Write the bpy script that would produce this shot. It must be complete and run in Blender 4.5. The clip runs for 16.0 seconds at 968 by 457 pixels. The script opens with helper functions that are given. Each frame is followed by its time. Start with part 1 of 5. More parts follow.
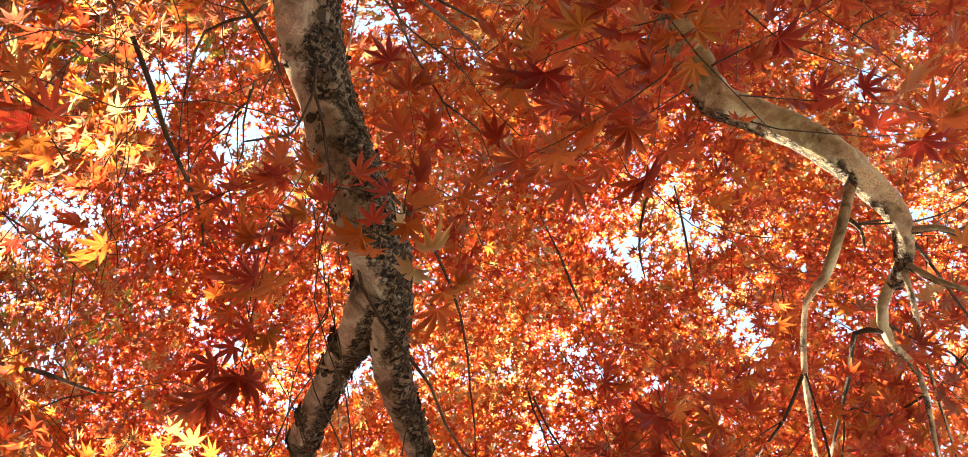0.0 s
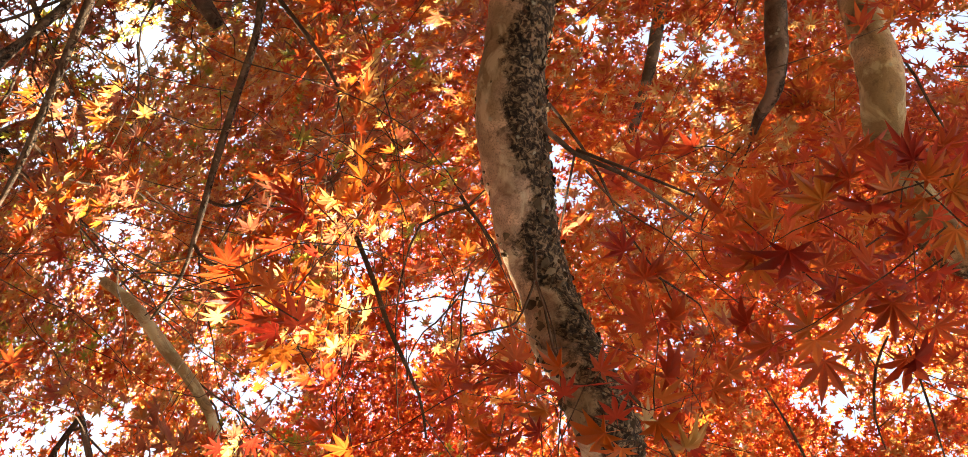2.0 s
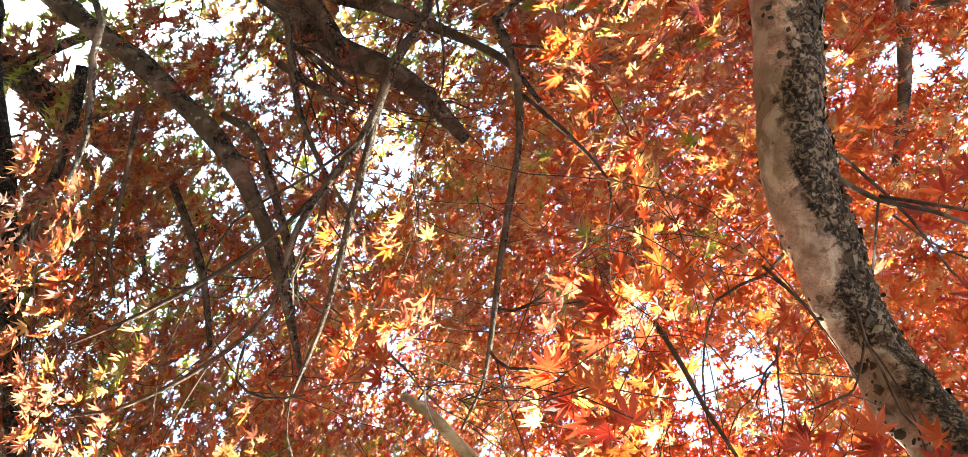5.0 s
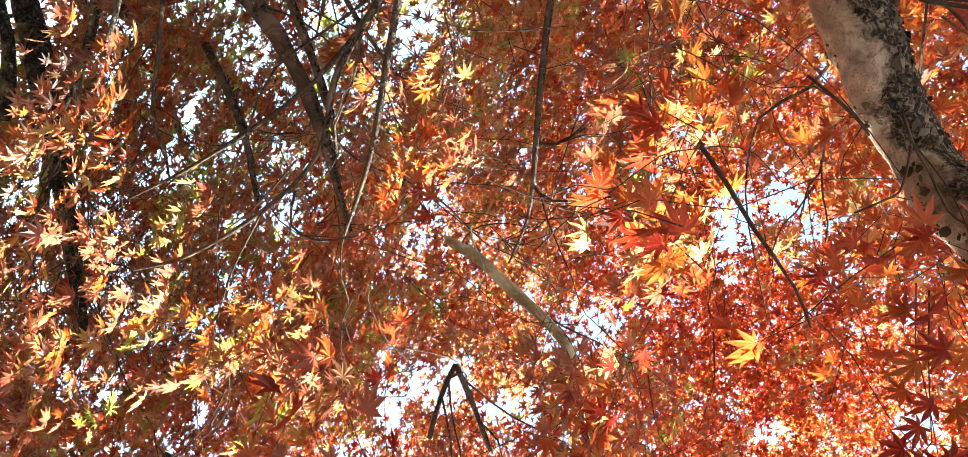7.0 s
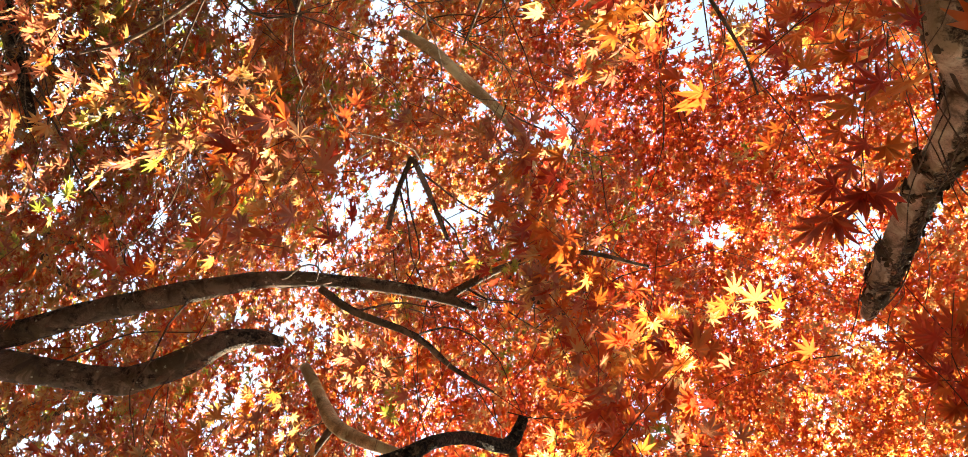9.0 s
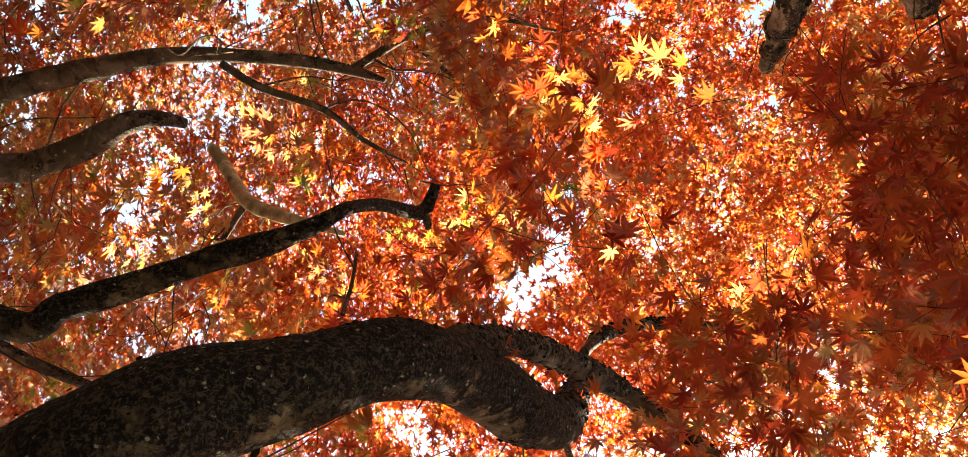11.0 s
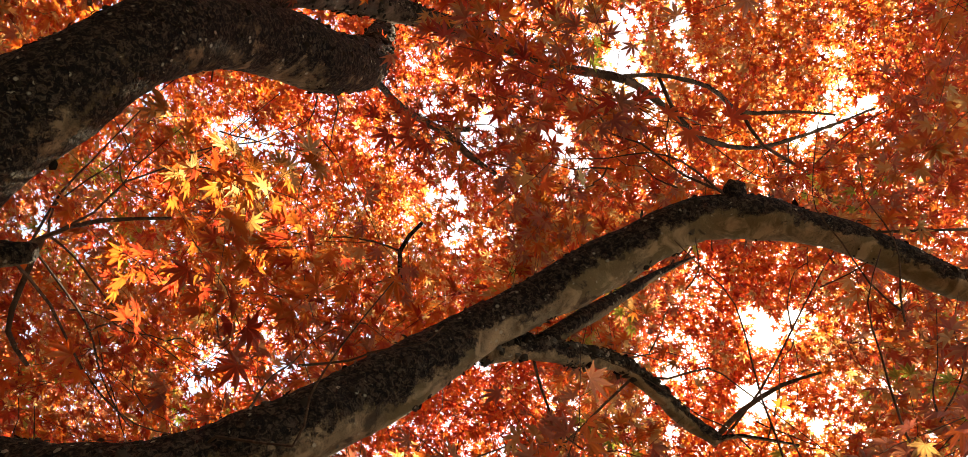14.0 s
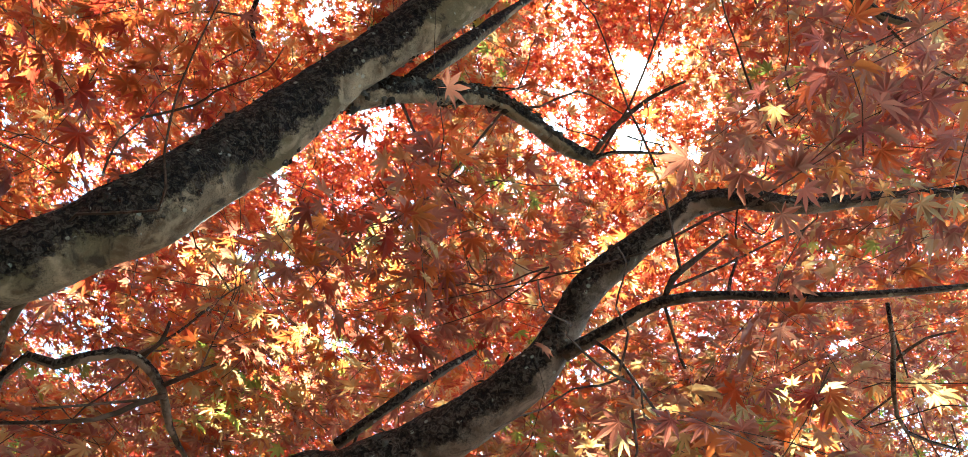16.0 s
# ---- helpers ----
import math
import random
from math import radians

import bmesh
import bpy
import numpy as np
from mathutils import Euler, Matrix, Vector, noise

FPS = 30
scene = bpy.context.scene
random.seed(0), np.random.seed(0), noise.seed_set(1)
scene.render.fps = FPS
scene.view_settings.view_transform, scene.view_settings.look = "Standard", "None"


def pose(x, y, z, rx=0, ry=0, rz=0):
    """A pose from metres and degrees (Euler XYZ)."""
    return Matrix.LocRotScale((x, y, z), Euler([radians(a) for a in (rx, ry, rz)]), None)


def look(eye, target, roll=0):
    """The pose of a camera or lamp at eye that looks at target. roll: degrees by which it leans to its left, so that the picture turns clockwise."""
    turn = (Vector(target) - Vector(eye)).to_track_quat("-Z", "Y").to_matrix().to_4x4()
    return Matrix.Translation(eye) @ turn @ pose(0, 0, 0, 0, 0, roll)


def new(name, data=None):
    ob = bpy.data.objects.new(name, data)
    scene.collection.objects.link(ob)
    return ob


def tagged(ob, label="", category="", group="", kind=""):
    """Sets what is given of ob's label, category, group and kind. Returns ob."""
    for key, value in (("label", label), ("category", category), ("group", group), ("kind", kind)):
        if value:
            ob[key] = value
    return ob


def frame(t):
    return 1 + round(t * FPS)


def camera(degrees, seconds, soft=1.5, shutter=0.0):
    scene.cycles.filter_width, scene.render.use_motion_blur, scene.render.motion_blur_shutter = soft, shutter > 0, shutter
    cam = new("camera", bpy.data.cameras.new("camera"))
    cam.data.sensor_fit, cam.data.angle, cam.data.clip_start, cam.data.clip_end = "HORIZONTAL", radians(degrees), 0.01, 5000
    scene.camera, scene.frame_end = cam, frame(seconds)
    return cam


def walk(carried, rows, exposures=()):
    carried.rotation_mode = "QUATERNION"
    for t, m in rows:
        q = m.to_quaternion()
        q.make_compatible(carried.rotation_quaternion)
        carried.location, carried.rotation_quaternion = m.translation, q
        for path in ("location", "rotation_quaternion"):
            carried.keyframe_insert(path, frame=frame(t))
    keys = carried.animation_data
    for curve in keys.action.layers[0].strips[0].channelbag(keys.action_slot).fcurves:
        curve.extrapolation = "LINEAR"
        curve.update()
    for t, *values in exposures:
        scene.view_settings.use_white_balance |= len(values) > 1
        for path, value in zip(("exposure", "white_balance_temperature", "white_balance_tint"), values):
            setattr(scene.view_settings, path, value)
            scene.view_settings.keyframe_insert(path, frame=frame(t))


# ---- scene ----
cam = camera(57.1, 16.0, soft=0.5)
PATH = [
    (0, (-0.036, 0.004, 1.562), (-0.34, -1.198, 3.618), 159.6),
    (0.5, (-0.066, -0.006, 1.562), (-0.486, -1.267, 3.561), 155.5),
    (1, (-0.089, -0.03, 1.556), (-0.572, -1.422, 3.45), 154.9),
    (1.5, (-0.113, -0.053, 1.546), (-0.674, -1.552, 3.336), 153.4),
    (2, (-0.132, -0.067, 1.534), (-0.796, -1.622, 3.237), 149.1),
    (2.5, (-0.137, -0.086, 1.515), (-0.872, -1.675, 3.157), 142.3),
    (3, (-0.158, -0.108, 1.494), (-1.007, -1.724, 3.052), 136.9),
    (3.5, (-0.176, -0.119, 1.476), (-1.115, -1.784, 2.926), 135.3),
    (4, (-0.202, -0.121, 1.476), (-1.208, -1.835, 2.821), 135.2),
    (4.2, (-0.205, -0.119, 1.471), (-1.241, -1.84, 2.784), 134.7),
    (6.3, (-0.263, -0.022, 1.453), (-1.535, -1.574, 2.768), 128.3),
    (6.5, (-0.263, -0.02, 1.454), (-1.556, -1.536, 2.793), 127.2),
    (7, (-0.263, -0.016, 1.447), (-1.61, -1.41, 2.862), 123.8),
    (7.5, (-0.262, -0.01, 1.441), (-1.649, -1.301, 2.913), 121.0),
    (8, (-0.246, 0.004, 1.467), (-1.685, -1.171, 2.988), 117.8),
    (8.5, (-0.257, 0.002, 1.474), (-1.706, -1.033, 3.081), 114.6),
    (8.7, (-0.28, 0.053, 1.48), (-1.712, -0.967, 3.115), 115.4),
    (10.8, (-0.282, 0.184, 1.486), (-1.64, -0.331, 3.397), 104.4),
    (11, (-0.293, 0.191, 1.49), (-1.626, -0.266, 3.432), 102.1),
    (11.5, (-0.274, 0.244, 1.502), (-1.582, -0.023, 3.496), 93.1),
    (12, (-0.258, 0.288, 1.516), (-1.511, 0.19, 3.561), 84.7),
    (12.5, (-0.238, 0.31, 1.515), (-1.444, 0.331, 3.59), 78.1),
    (13, (-0.228, 0.323, 1.518), (-1.406, 0.491, 3.601), 69.2),
    (13.5, (-0.224, 0.334, 1.52), (-1.374, 0.661, 3.602), 58.3),
    (14, (-0.218, 0.355, 1.52), (-1.346, 0.82, 3.588), 49.6),
    (14.5, (-0.204, 0.391, 1.52), (-1.301, 1.066, 3.546), 38.7),
    (15, (-0.203, 0.426, 1.52), (-1.235, 1.274, 3.513), 30.4),
    (15.5, (-0.197, 0.461, 1.52), (-1.208, 1.43, 3.469), 25.5),
    (16, (-0.218, 0.493, 1.518), (-1.219, 1.567, 3.417), 21.2),
]
EXPOSURES = [(0.0, 3.20, 8200, 6), (2.0, 3.10, 9800, 17), (3.5, 3.82, 7900, 9), (7.0, 3.36, 6500, 0), (8.7, 3.06, 8400, 9),
             (11.0, 2.78, 9000, 6), (13.5, 2.48, 9700, 12), (15.0, 3.03, 7900, 5), (16.0, 3.42, 5500, -12)]
walk(cam, [(t, look(eye, target, roll)) for t, eye, target, roll in PATH], EXPOSURES)

# ---- light: clear autumn sky, high sun behind the canopy ----
SUN = Vector((-0.207, 0.361, 0.909)).normalized()
world = bpy.data.worlds.new("sky")
scene.world = world
world.use_nodes = True
wn = world.node_tree
sky = wn.nodes.new("ShaderNodeTexSky")
sky.sky_type, sky.sun_disc = "NISHITA", False
sky.sun_elevation = math.asin(SUN.z)
sky.sun_rotation = math.atan2(SUN.x, SUN.y)
sky.air_density, sky.dust_density, sky.ozone_density = 1.0, 0.6, 0.8
wn.nodes["Background"].inputs["Strength"].default_value = 0.082
wn.links.new(sky.outputs[0], wn.nodes["Background"].inputs["Color"])
sun = new("sun", bpy.data.lights.new("sun", "SUN"))
sun.data.energy, sun.data.angle, sun.data.color = 5.0, radians(0.53), (1.0, 0.93, 0.82)
sun.matrix_world = look((0, 0, 20), Vector((0, 0, 20)) - SUN)


# ---- materials ----
def material(name):
    m = bpy.data.materials.new(name)
    m.use_nodes = True
    t = m.node_tree
    t.nodes.clear()
    out = t.nodes.new("ShaderNodeOutputMaterial")
    return m, t, out


def node(t, kind, **inputs):
    n = t.nodes.new(kind)
    for k, v in inputs.items():
        n.inputs[k.replace("_", " ")].default_value = v
    return n


def ramp(t, fac, stops):
    n = t.nodes.new("ShaderNodeValToRGB")
    e = n.color_ramp.elements
    while len(e) < len(stops):
        e.new(0.5)
    for el, (p, c) in zip(e, stops):
        el.position, el.color = p, (*c, 1)
    t.links.new(fac, n.inputs[0])
    return n.outputs[0]


def leaf_material(name, surface, through_stops, single=False):
    """A thin leaf: dull upper side, light that shines through it, a little gloss."""
    m, t, out = material(name)
    if single:
        rnd = t.nodes.new("ShaderNodeObjectInfo").outputs["Random"]
    else:
        rnd = t.nodes.new("ShaderNodeNewGeometry").outputs["Random Per Island"]
    geo = t.nodes.new("ShaderNodeTexCoord")
    blot = node(t, "ShaderNodeTexNoise", Scale=45.0, Detail=2.0)
    t.links.new(geo.outputs["Object"], blot.inputs["Vector"])
    mixv = t.nodes.new("ShaderNodeMath")
    mixv.operation = "MULTIPLY_ADD"
    mixv.inputs[1].default_value = 0.5
    t.links.new(blot.outputs[0], mixv.inputs[0])
    off = t.nodes.new("ShaderNodeMath")
    off.operation = "SUBTRACT"
    off.inputs[1].default_value = 0.25
    t.links.new(rnd, off.inputs[0])
    t.links.new(off.outputs[0], mixv.inputs[2])
    diff = node(t, "ShaderNodeBsdfDiffuse", Roughness=0.6)
    t.links.new(ramp(t, mixv.outputs[0], surface), diff.inputs["Color"])
    tran = node(t, "ShaderNodeBsdfTranslucent")
    t.links.new(ramp(t, mixv.outputs[0], through_stops), tran.inputs["Color"])
    glo = node(t, "ShaderNodeBsdfGlossy", Roughness=0.45)
    glo.inputs["Color"].default_value = (1, 1, 1, 1)
    a = node(t, "ShaderNodeMixShader", Fac=0.66)
    t.links.new(diff.outputs[0], a.inputs[1])
    t.links.new(tran.outputs[0], a.inputs[2])
    b = node(t, "ShaderNodeMixShader", Fac=0.03)
    t.links.new(a.outputs[0], b.inputs[1])
    t.links.new(glo.outputs[0], b.inputs[2])
    t.links.new(b.outputs[0], out.inputs[0])
    return m


RED = ([(0.0, (0.103, 0.013, 0.009)), (0.5, (0.154, 0.022, 0.012)), (1.0, (0.194, 0.040, 0.013))],
       [(0.0, (0.403, 0.037, 0.023)), (0.5, (0.504, 0.071, 0.026)), (1.0, (0.563, 0.122, 0.031))])
ORANGE = ([(0.0, (0.182, 0.032, 0.011)), (0.5, (0.211, 0.051, 0.013)), (1.0, (0.223, 0.074, 0.018))],
          [(0.0, (0.554, 0.084, 0.024)), (0.5, (0.588, 0.147, 0.030)), (1.0, (0.596, 0.214, 0.042))])
# gold paled towards cream, the look of leaves in full sun
GOLD = ([(0.0, (0.217, 0.086, 0.025)), (0.5, (0.228, 0.120, 0.034)), (1.0, (0.211, 0.154, 0.052))],
        [(0.0, (0.588, 0.252, 0.068)), (0.5, (0.588, 0.353, 0.121)), (1.0, (0.571, 0.420, 0.196))])
GREEN = ([(0.0, (0.040, 0.051, 0.012)), (0.5, (0.063, 0.074, 0.014)), (1.0, (0.114, 0.103, 0.022))],
         [(0.0, (0.250, 0.330, 0.050)), (0.5, (0.400, 0.440, 0.075)), (1.0, (0.550, 0.470, 0.095))])
# rust-brown leaves, paled further so that their colour holds some haze
RUST = ([(0.0, (0.097, 0.034, 0.029)), (0.5, (0.166, 0.071, 0.055)), (1.0, (0.205, 0.117, 0.085))],
        [(0.0, (0.386, 0.097, 0.065)), (0.5, (0.428, 0.154, 0.082)), (1.0, (0.443, 0.214, 0.103))])
LEAF_MATS = [leaf_material("maple_leaf_red", *RED), leaf_material("maple_leaf_orange", *ORANGE),
             leaf_material("maple_leaf_gold", *GOLD), leaf_material("maple_leaf_rust", *RUST), leaf_material("leaf_green", *GREEN)]
LEAF_SINGLE = [leaf_material("single_leaf_red", *RED, single=True), leaf_material("single_leaf_orange", *ORANGE, single=True),
               leaf_material("single_leaf_gold", *GOLD, single=True), leaf_material("single_leaf_rust", *RUST, single=True)]


def bark_material(name, pale, dark, flake, amount, side, hold=0.36):
    """Smooth maple bark with a crust of dark lichen flakes that favours one side of the stem; on tan bark it stands for
    shade.
    """
    m, t, out = material(name)
    co = t.nodes.new("ShaderNodeTexCoord")
    geo = t.nodes.new("ShaderNodeNewGeometry")
    dot = t.nodes.new("ShaderNodeVectorMath")
    dot.operation = "DOT_PRODUCT"
    dot.inputs[1].default_value = side
    t.links.new(geo.outputs["Normal"], dot.inputs[0])
    big = node(t, "ShaderNodeTexNoise", Scale=7.0, Detail=3.0, Roughness=0.6)
    mid = node(t, "ShaderNodeTexNoise", Scale=26.0, Detail=5.0, Roughness=0.7)
    crust = node(t, "ShaderNodeTexNoise", Scale=80.0, Detail=4.0, Roughness=0.65, Distortion=0.9)
    fine = node(t, "ShaderNodeTexNoise", Scale=240.0, Detail=3.0, Roughness=0.7)
    spot = node(t, "ShaderNodeTexVoronoi", Scale=38.0)
    mott = node(t, "ShaderNodeTexNoise", Scale=15.0, Detail=5.0, Roughness=0.62, Distortion=0.6)
    tone = node(t, "ShaderNodeTexNoise", Scale=4.3, Detail=3.0, Roughness=0.6)
    patch = node(t, "ShaderNodeTexNoise", Scale=10.5, Detail=6.0, Roughness=0.6, Distortion=0.9)
    for n in (big, mid, crust, fine, spot, mott, tone, patch):
        t.links.new(co.outputs["Object"], n.inputs["Vector"])

    def maths(op, a, b):
        n = t.nodes.new("ShaderNodeMath")
        n.operation = op
        for i, v in enumerate((a, b)):
            if isinstance(v, (int, float)):
                n.inputs[i].default_value = v
            else:
                t.links.new(v, n.inputs[i])
        return n.outputs[0]

    def blend(fac, a, b):
        n = t.nodes.new("ShaderNodeMix")
        n.data_type = "RGBA"
        for k, v in (("Factor", fac), ("A", a), ("B", b)):
            if isinstance(v, tuple):
                n.inputs[k].default_value = (*v, 1)
            else:
                t.links.new(v, n.inputs[k])
        return n.outputs["Result"]
    s = maths("ADD", maths("MULTIPLY", dot.outputs["Value"], hold), big.outputs[0])
    s = maths("ADD", s, maths("MULTIPLY", mid.outputs[0], 0.9))
    s = maths("ADD", s, maths("MULTIPLY", crust.outputs[0], 0.35))
    mask = ramp(t, maths("ADD", s, amount - 1.12), [(0.44, (0, 0, 0)), (0.55, (1, 1, 1))])
    pale_c = ramp(t, mott.outputs[0], [(0.36, (pale[0] * 0.46, pale[1] * 0.40, pale[2] * 0.34)), (0.45, tuple(c * 0.80 for c in pale)), (0.53, pale), (0.58, tuple(c * 1.12 for c in pale)), (0.64, tuple(min(0.7, c * 1.5) for c in pale))])
    pale_c = blend(ramp(t, fine.outputs[0], [(0.38, (0.8, 0.8, 0.8)), (0.50, (0, 0, 0))]), pale_c, tuple(c * 0.5 for c in pale))
    pale_c = blend(ramp(t, tone.outputs[0], [(0.42, (0.75, 0.75, 0.75)), (0.52, (0, 0, 0))]), pale_c, (pale[0] * 0.55, pale[1] * 0.58, pale[2] * 0.45))
    pale_c = blend(ramp(t, patch.outputs[0], [(0.53, (0, 0, 0)), (0.62, (0.7, 0.7, 0.7))]), pale_c, tuple(min(0.62, c * 1.7) for c in pale))
    pale_c = blend(ramp(t, patch.outputs[0], [(0.36, (0.8, 0.8, 0.8)), (0.43, (0, 0, 0))]), pale_c, tuple(c * 1.6 for c in dark))
    dark_c = ramp(t, crust.outputs[0], [(0.40, tuple(c * 0.2 for c in dark)), (0.50, dark), (0.60, flake), (0.75, tuple(c * 1.35 for c in flake))])
    col = blend(mask, pale_c, dark_c)
    lich = maths("MULTIPLY", ramp(t, spot.outputs["Distance"], [(0.14, (1, 1, 1)), (0.24, (0, 0, 0))]), maths("GREATER_THAN", mott.outputs[0], 0.55))
    col = blend(maths("MULTIPLY", lich, 0.75), col, (0.34, 0.35, 0.27))
    bs = node(t, "ShaderNodeBsdfPrincipled", Roughness=0.88)
    bs.inputs["Specular IOR Level"].default_value = 0.2
    t.links.new(col, bs.inputs["Base Color"])
    h = maths("ADD", maths("MULTIPLY", crust.outputs[0], maths("ADD", mask, 0.3)), maths("MULTIPLY", mott.outputs[0], 0.35))
    bump = node(t, "ShaderNodeBump", Strength=0.9, Distance=0.009)
    t.links.new(h, bump.inputs["Height"])
    t.links.new(bump.outputs[0], bs.inputs["Normal"])
    t.links.new(bs.outputs[0], out.inputs[0])
    return m


BARK_PALE = bark_material("bark_pale_lichen", (0.45, 0.32, 0.235), (0.055, 0.038, 0.024), (0.22, 0.158, 0.10), 0.64, (0.83, 0.02, 0.56), 0.50)
# dark upper side is the arching limbs' shade, put into the colour
BARK_GREY = bark_material("bark_tan", (0.48, 0.35, 0.22), (0.06, 0.04, 0.025), (0.22, 0.155, 0.095), 0.30, (-0.2, 0.5, 0.75), 0.5)
BARK_BROWN = bark_material("bark_brown", (0.125, 0.090, 0.066), (0.030, 0.022, 0.016), (0.11, 0.082, 0.060), 0.50, (0.3, -0.2, 0.6))
# black moss, its tone deepened for stems seen backlit and in shade
BARK_MOSS_SHADE = bark_material("bark_moss_shade", (0.14, 0.108, 0.064), (0.009, 0.007, 0.005), (0.055, 0.045, 0.031), 0.71, (0.1, -0.5, 0.5))
BARK_OLIVE = bark_material("bark_olive_grey", (0.21, 0.165, 0.10), (0.016, 0.012, 0.008), (0.060, 0.048, 0.034), 0.52, (0.23, -0.95, 0.6), 0.5)
BARK_UMBER = bark_material("bark_umber_lichen", (0.19, 0.14, 0.10), (0.028, 0.020, 0.014), (0.085, 0.064, 0.048), 0.50, (0.23, -0.95, 0.6), 0.4)
BARK_TWIG = bark_material("bark_twig", (0.095, 0.062, 0.043), (0.04, 0.027, 0.019), (0.085, 0.062, 0.048), 0.45, (0, 0, 0.5))


def ground_material():
    m, t, out = material("leaf_litter")
    co = t.nodes.new("ShaderNodeTexCoord")
    v = node(t, "ShaderNodeTexVoronoi", Scale=14.0)
    n = node(t, "ShaderNodeTexNoise", Scale=0.8, Detail=5.0)
    t.links.new(co.outputs["Object"], v.inputs["Vector"])
    t.links.new(co.outputs["Object"], n.inputs["Vector"])
    mix = t.nodes.new("ShaderNodeMix")
    mix.data_type = "RGBA"
    t.links.new(n.outputs[0], mix.inputs["Factor"])
    # litter kept extra dark, standing in for shade of canopy that isn't built
    t.links.new(ramp(t, v.outputs["Distance"], [(0.0, (0.12, 0.040, 0.016)), (0.5, (0.065, 0.028, 0.013)), (1.0, (0.025, 0.017, 0.011))]), mix.inputs["A"])
    mix.inputs["B"].default_value = (0.055, 0.040, 0.025, 1)
    bs = node(t, "ShaderNodeBsdfPrincipled", Roughness=0.95)
    t.links.new(mix.outputs["Result"], bs.inputs["Base Color"])
    b = node(t, "ShaderNodeBump", Strength=0.6, Distance=0.03)
    t.links.new(v.outputs["Distance"], b.inputs["Height"])
    t.links.new(b.outputs[0], bs.inputs["Normal"])
    t.links.new(bs.outputs[0], out.inputs[0])
    return m


# ---- ground ----
def build_ground():
    bm = bmesh.new()
    bmesh.ops.create_grid(bm, x_segments=80, y_segments=80, size=1.0)
    for v in bm.verts:
        r = max(abs(v.co.x), abs(v.co.y))
        k = 8.0 * r + 592.0 * r ** 4
        v.co.x, v.co.y = v.co.x / max(r, 1e-6) * k, v.co.y / max(r, 1e-6) * k
        v.co.z = 0.06 * noise.noise(Vector((v.co.x, v.co.y, 0)) * 0.5) - 0.03
    me = bpy.data.meshes.new("ground")
    bm.to_mesh(me)
    bm.free()
    me.materials.append(ground_material())
    tagged(new("ground", me), "brown forest floor under fallen maple leaves", "ground", kind="structure")


build_ground()


# ---- stems ----
def spline(points, step):
    """Points along a smooth curve through the control points, each with its radius."""
    p = np.array(points, float)
    p = np.vstack([2 * p[0] - p[1], p, 2 * p[-1] - p[-2]])
    out = []
    for i in range(1, len(p) - 2):
        n = max(2, int(np.linalg.norm(p[i + 1, :3] - p[i, :3]) / step))
        for u in np.arange(n) / n:
            a, b, c, d = p[i - 1:i + 3]
            out.append(0.5 * (2 * b + (c - a) * u + (2 * a - 5 * b + 4 * c - d) * u * u + (3 * b - a - 3 * c + d) * u ** 3))
    out.append(p[-2])
    out = np.array(out)
    out[:, 3] = np.maximum(out[:, 3], 0.0012)
    return out


def sweep(points, rough=0.05, seed=0.0, close=False):
    """A tapered stem along the control points (x, y, z, radius), with knots and an uneven skin: points, faces, and outward ways."""
    r0 = max(p[3] for p in points)
    sides = 30 if close else 16 if r0 > 0.045 else 12 if r0 > 0.018 else 8 if r0 > 0.007 else 5
    step = 0.018 if close else 0.035 if r0 > 0.045 else 0.05 if r0 > 0.012 else 0.07
    q = spline(points, step)
    c, r = q[:, :3], q[:, 3]
    tan = np.gradient(c, axis=0)
    tan /= np.linalg.norm(tan, axis=1)[:, None] + 1e-9
    ref = np.array([0.3, 0.9, 0.1]) if abs(tan[0] @ np.array([0.3, 0.9, 0.1])) < 0.85 else np.array([0.9, 0.1, 0.3])
    verts, faces, ways = [], [], []
    for i in range(len(c)):
        u = ref - tan[i] * (ref @ tan[i])
        u /= np.linalg.norm(u) + 1e-9
        ref = u
        w = np.cross(tan[i], u)
        for k in range(sides):
            a = 2 * math.pi * k / sides
            d = u * math.cos(a) + w * math.sin(a)
            p = Vector(c[i] + d * r[i])
            nz = noise.noise(p * (0.30 / max(r0, 0.02)) + Vector((seed, 0, 0)))
            nz += 0.6 * noise.noise(p * (0.9 / max(r0, 0.02)) + Vector((0, seed, 0)))
            out = r[i] * (1 + rough * 1.7 * nz)
            if close:
                out += 0.0035 * noise.noise(p * 38.0) + 0.0025 * noise.noise(p * 85.0)
            verts.append(tuple(c[i] + d * out))
            ways.append(d)
    for i in range(len(c) - 1):
        for k in range(sides):
            a, b = i * sides + k, i * sides + (k + 1) % sides
            faces.append((a, b, b + sides, a + sides))
    faces.append(tuple(range(sides - 1, -1, -1)))
    faces.append(tuple(range((len(c) - 1) * sides, len(c) * sides)))
    return verts, faces, ways


crust_rng = np.random.default_rng(11)


